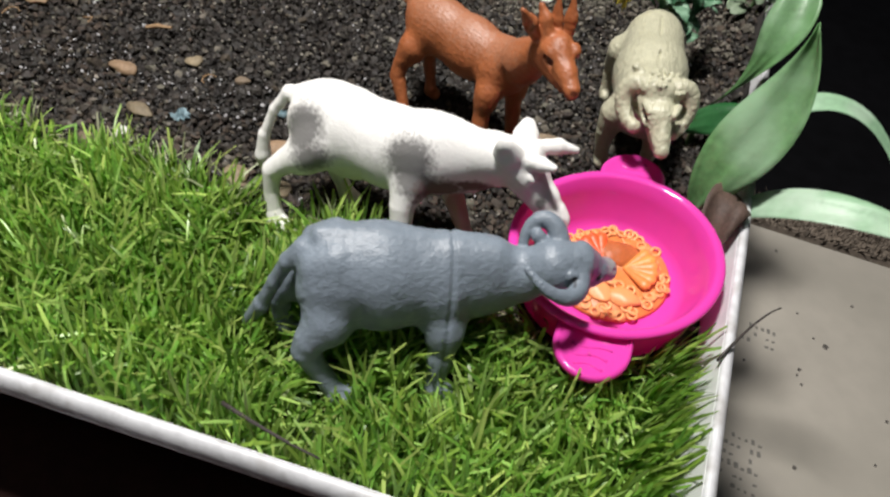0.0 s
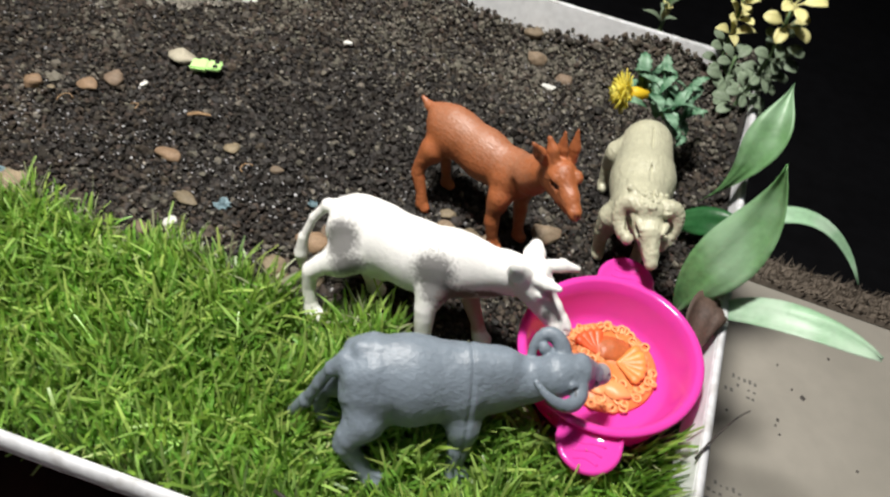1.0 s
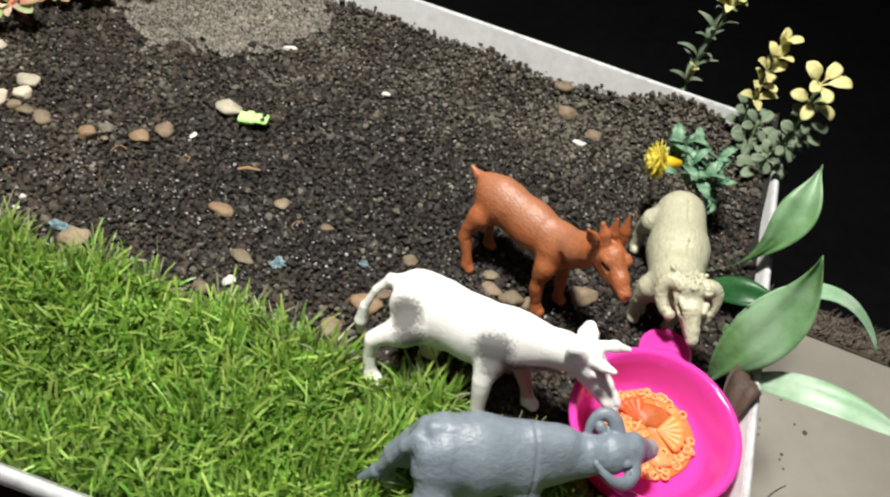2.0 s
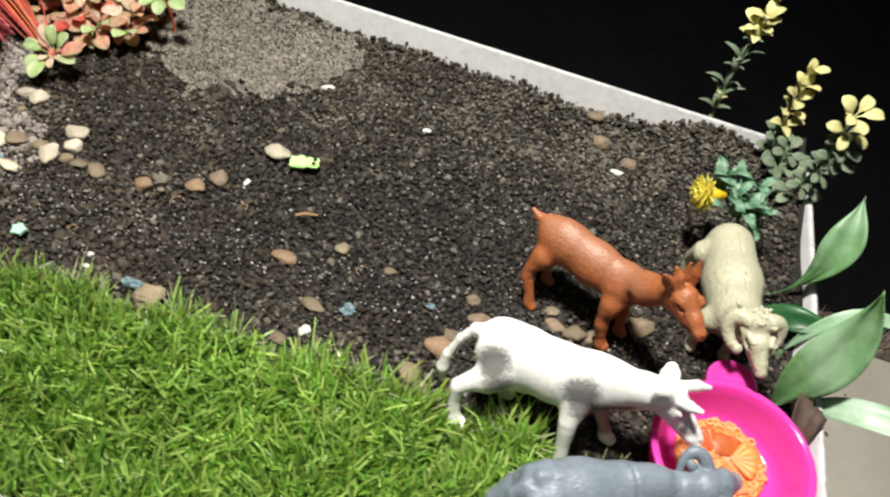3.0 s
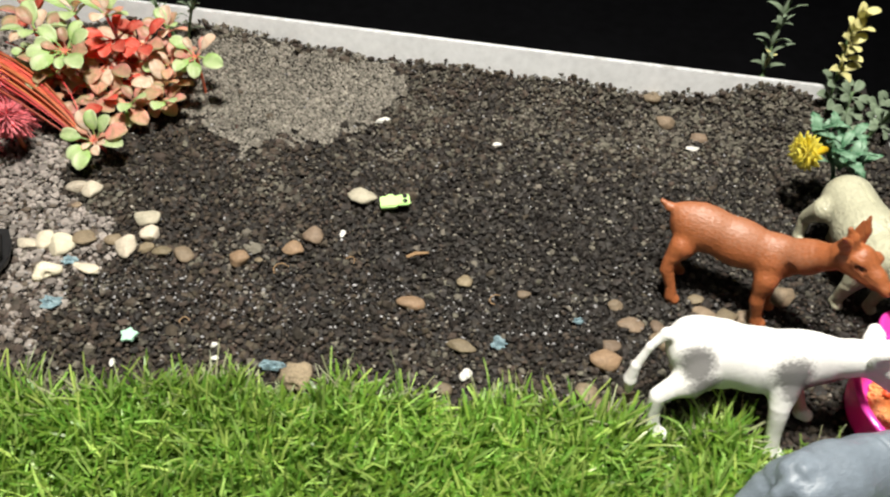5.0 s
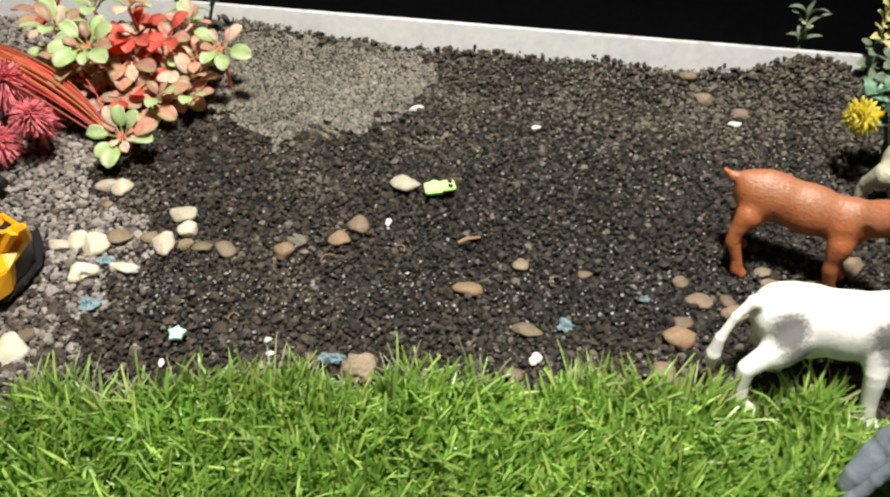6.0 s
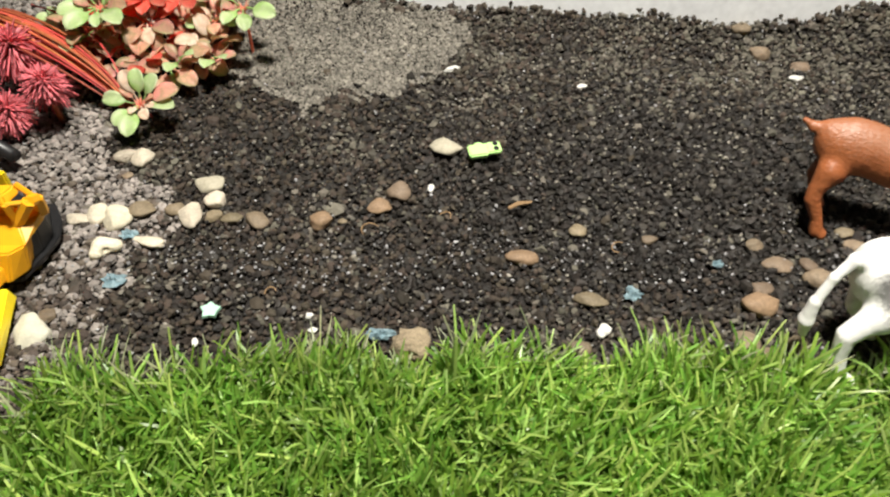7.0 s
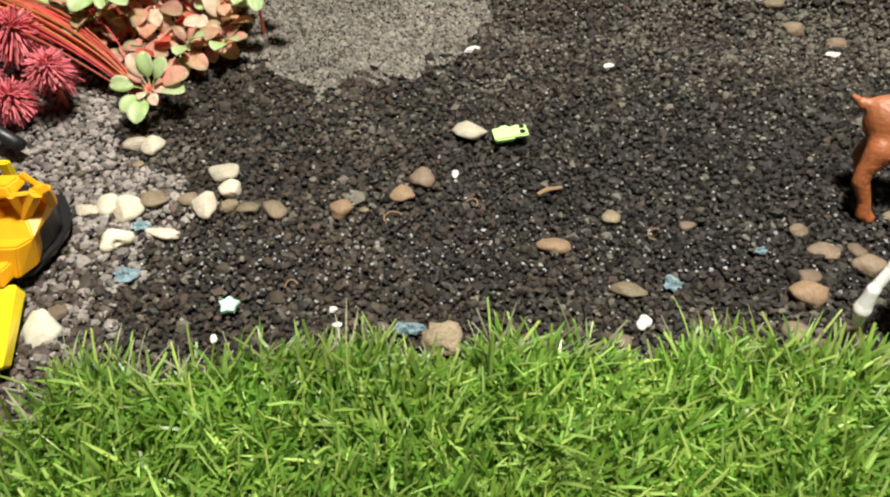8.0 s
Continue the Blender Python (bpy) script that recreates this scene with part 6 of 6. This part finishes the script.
def prism(name, low, high, z0, z1, bevel=0.0012):
    """A solid between two outlines."""
    bm = bmesh.new()
    a = [bm.verts.new((x / 1000, y / 1000, z0 / 1000)) for x, y in low]
    b = [bm.verts.new((x / 1000, y / 1000, z1 / 1000)) for x, y in high]
    bm.faces.new(a[::-1])
    bm.faces.new(b)
    for i in range(len(a)):
        j = (i + 1) % len(a)
        bm.faces.new((a[i], a[j], b[j], b[i]))
    if bevel:
        bmesh.ops.bevel(bm, geom=bm.edges[:], offset=bevel, segments=2, affect="EDGES")
    return bm_mesh(name, bm, False)


digger = thing("toy_digger", "yellow plastic toy digger with black engine hood", "toy digger", pose(-0.003, 0.002, 0.0))
skirt = [(-398, 183), (-393, 196), (-391, 206), (-394, 216), (-400, 226), (-470, 226), (-470, 183)]
put("chassis", prism("chassis", skirt, [(x + (2 if x > -420 else 0), y) for x, y in skirt], 1.5, 5.8, 0.0008), BLACK_PLASTIC, digger, "black chassis skirt")
put("engine_hood", prism("engine_hood", [(-398, 186), (-393, 197), (-392, 206), (-399, 221), (-425, 221), (-425, 186)], [(-396, 189), (-391, 198), (-390.5, 205), (-395, 216), (-425, 216), (-425, 189)], 5.8, 18.4, 0.0007), BLACK_PLASTIC, digger, "black engine hood")
put("body", prism("body", [(-399, 179), (-394, 186), (-397, 204), (-470, 204), (-470, 179)], [(-396, 184), (-391.5, 188.5), (-393, 204), (-470, 204), (-470, 184)], 6.4, 18.8, 0.0007), YELLOW, digger)
put("step_block", prism("step_block", [(-402, 174), (-399, 183), (-470, 183), (-470, 174)], [(-402, 177), (-399, 184), (-470, 184), (-470, 177)], 7.6, 13.5, 0.0006), YELLOW, digger)
put("bonnet", prism("bonnet", [(-391.2, 188), (-389.2, 202), (-389.8, 209), (-470, 209), (-470, 188)], [(-395, 196), (-388.6, 202.5), (-390, 207), (-470, 207), (-470, 196)], 18.4, 23.4, 0.0006), YELLOW, digger)
put("seat", prism("seat", [(-409, 200), (-394, 200), (-394, 204), (-409, 204)], [(-408, 201.5), (-395, 201.5), (-395, 203.5), (-408, 203.5)], 23, 27, 0.001), YELLOW, digger)
CAB = {"foot": (-395.5, 197, 23), "left": (-394.6, 196.2, 34), "right": (-387.6, 198.8, 32.5), "ridge": (-388, 204, 29.5), "back": (-389.6, 205, 21), "crown": (-393, 204.5, 37), "far": (-404, 197, 23), "mid": (-405, 196.4, 34)}
for name, a, b, r in (("cab_post", "left", "foot", 1.7), ("cab_post", "right", "foot", 2.6), ("cab_post", "ridge", "back", 2.6), ("cab_rail", "right", "ridge", 2.3), ("cab_rail", "crown", "ridge", 1.2), ("cab_rail", "left", "right", 1.0), ("cab_post", "mid", "far", 1.7)):
    v, f = tube(mm(CAB[a], CAB[b]), r / 1000, 6)
    put(name, mesh_from(name, v, f), YELLOW, digger)
put("roof", prism("roof", [(-394, 195.2), (-391.6, 202.5), (-393, 205.5), (-470, 205.5), (-470, 195.2)], [(-395.5, 197.5), (-393, 202.5), (-394, 204), (-470, 204), (-470, 197.5)], 33.6, 37.4, 0.0008), YELLOW, digger)
put("arm", prism("arm", [(-406, 177), (-398.5, 177), (-391.7, 144), (-397, 142)], [(-406, 176.5), (-399.5, 176.5), (-390.5, 140), (-396, 138)], 0.5, 6.8, 0.0006), LEMON, digger, "lemon yellow digging arm")
put("exhaust", prism("exhaust", [(-421, 226), (-415, 226), (-415, 230), (-421, 230)], [(-418, 227), (-413.5, 227), (-413.5, 229.5), (-418, 229.5)], 5.8, 23, 0.0008), LEMON, digger)
for x in (-450, -415):
    v, f = lathe([(0.0001, -0.005), (0.0052, -0.005), (0.0058, -0.004), (0.0058, 0.004), (0.0052, 0.005), (0.0001, 0.005)], 24)
    for y in (0.186, 0.222):
        put("wheel", mesh_from("wheel", v, f, True), BLACK_PLASTIC, digger, "black wheel", m=pose(x / 1000, y, 0.0058, 90, 0, 0))
v, f = tube(mm((-473, 286, 14), (-448, 269, 12), (-429, 257, 9)), 0.0034, 10)
tagged(put("black_tube", mesh_from("black_tube", v, f, True), BLACK_PLASTIC), "short black plastic tube lying on gravel", "tube")

# ---- floor things beside the tray ----
BOARD = streaked(material("grey_board", (0.50, 0.465, 0.40), 0.75, 0.06, 12, 0.1, 200), (0.40, 0.375, 0.32), 9, 0.45, 0.75)
INK = material("faded_ink", (0.22, 0.21, 0.19), 0.8, 0.1, 60, 0.0)
SMUDGE = material("smudge", (0.11, 0.10, 0.09), 0.8, 0.2, 60, 0.0)
RUG = material("rug_pile", (0.20, 0.165, 0.13), 0.95, 0.25, 60, 0.0, 300, island=0.4)
BZ = FLOOR_Z + 0.009
board = thing("board", "worn pale grey board lying on the floor", "board", pose(0, 0, 0))
put("panel", prism("panel", [(60, 60), (520, 20), (520, 372), (40, 428)], [(60, 60), (520, 20), (520, 372), (40, 428)], FLOOR_Z * 1000 + 0.5, BZ * 1000, 0.001), BOARD, board)
br = random.Random(3)
for x0, y0, rows, cols in ((0.166, 0.209, 6, 6), (0.181, 0.302, 3, 6)):
    for row in range(rows):
        for col in range(cols):
            if br.random() < 0.35:
                continue
            x, y = x0 + 0.0042 * col - 0.0012 * row, y0 - 0.0068 * row - 0.0008 * col
            put("print_bar", box_mesh("print_bar", (x, y, BZ), (x + br.uniform(0.0012, 0.0028), y + br.uniform(0.0012, 0.004), BZ + 0.0003)), INK, board)
for x, y, s in ((0.219, 0.274, 2.2), (0.2195, 0.262, 1.6), (0.217, 0.269, 1.5), (0.2095, 0.198, 2.4), (0.232, 0.305, 1.6), (0.240, 0.30, 3.5), (0.222, 0.325, 1.4), (0.265, 0.345, 2.0), (0.21, 0.385, 2.0), (0.18, 0.27, 1.8), (0.275, 0.25, 1.8), (0.262, 0.215, 1.5)):
    s *= 0.62
    v, f = lathe([(0.0001, 0.0), (s / 1000, 0.0), (s * 0.8 / 1000, 0.0005), (0.0001, 0.0006)], 9)
    v = [(q[0] * (1 + 0.3 * math.sin(7 * k)), q[1] * (1 + 0.35 * math.sin(5 * k + 1)), q[2]) for k, q in enumerate(v)]
    put("fleck", mesh_from("fleck", v, f), SMUDGE, board, m=pose(x, y, BZ))
rug = thing("rug", "fuzzy dark brown rug edge on the floor", "rug", pose(0, 0, 0))
put("rug_base", prism("rug_base", [(60, 432), (640, 366), (640, 398), (60, 464)], [(60, 434), (640, 368), (640, 396), (60, 462)], FLOOR_Z * 1000 + 0.5, FLOOR_Z * 1000 + 8), RUG, rug)
rp = scatter(0.06, 0.62, 0.36, 0.47, 0.0026)
mid = 0.448 - 0.1138 * (rp[:, 0] - 0.06)
rp = rp[np.abs(rp[:, 1] - mid) < 0.016]
vv, ff = [], []
for i, (x, y) in enumerate(rp):
    a, h = rng.uniform(0, math.tau), rng.uniform(0.005, 0.011)
    lx, ly = rng.normal(0, 0.004, 2)
    c, s = 0.0011 * math.cos(a), 0.0011 * math.sin(a)
    z = FLOOR_Z + 0.007
    vv += [(x - c, y - s, z), (x + c, y + s, z), (x + lx, y + ly, z + h)]
    ff.append((3 * i, 3 * i + 1, 3 * i + 2))
pile = put("pile", mesh_from("pile", vv, ff), RUG, rug)
pile["kind"] = "stuff"
TWIG = material("twig", (0.035, 0.028, 0.024), 0.7, 0.3, 200, 0.2, 800)
for path, r, label in ((((-64, 53, 14), (-54, 50, 15), (-43, 47, 16), (-32, 45, 17)), 0.6, "thin dark twig lying on the turf"), (((67, 101, 25), (72, 109, 26.5), (78.6, 118.7, 29), (84, 122, 30)), 0.4, "thin dark twig resting on the tray rim")):
    v, f = tube(bezier(*mm(*path), steps=8), [r / 1000 * (1.2 - 0.08 * i) for i in range(9)], 6)
    tagged(put("twig", mesh_from("twig", v, f, True), TWIG), label, "twig", "twigs")
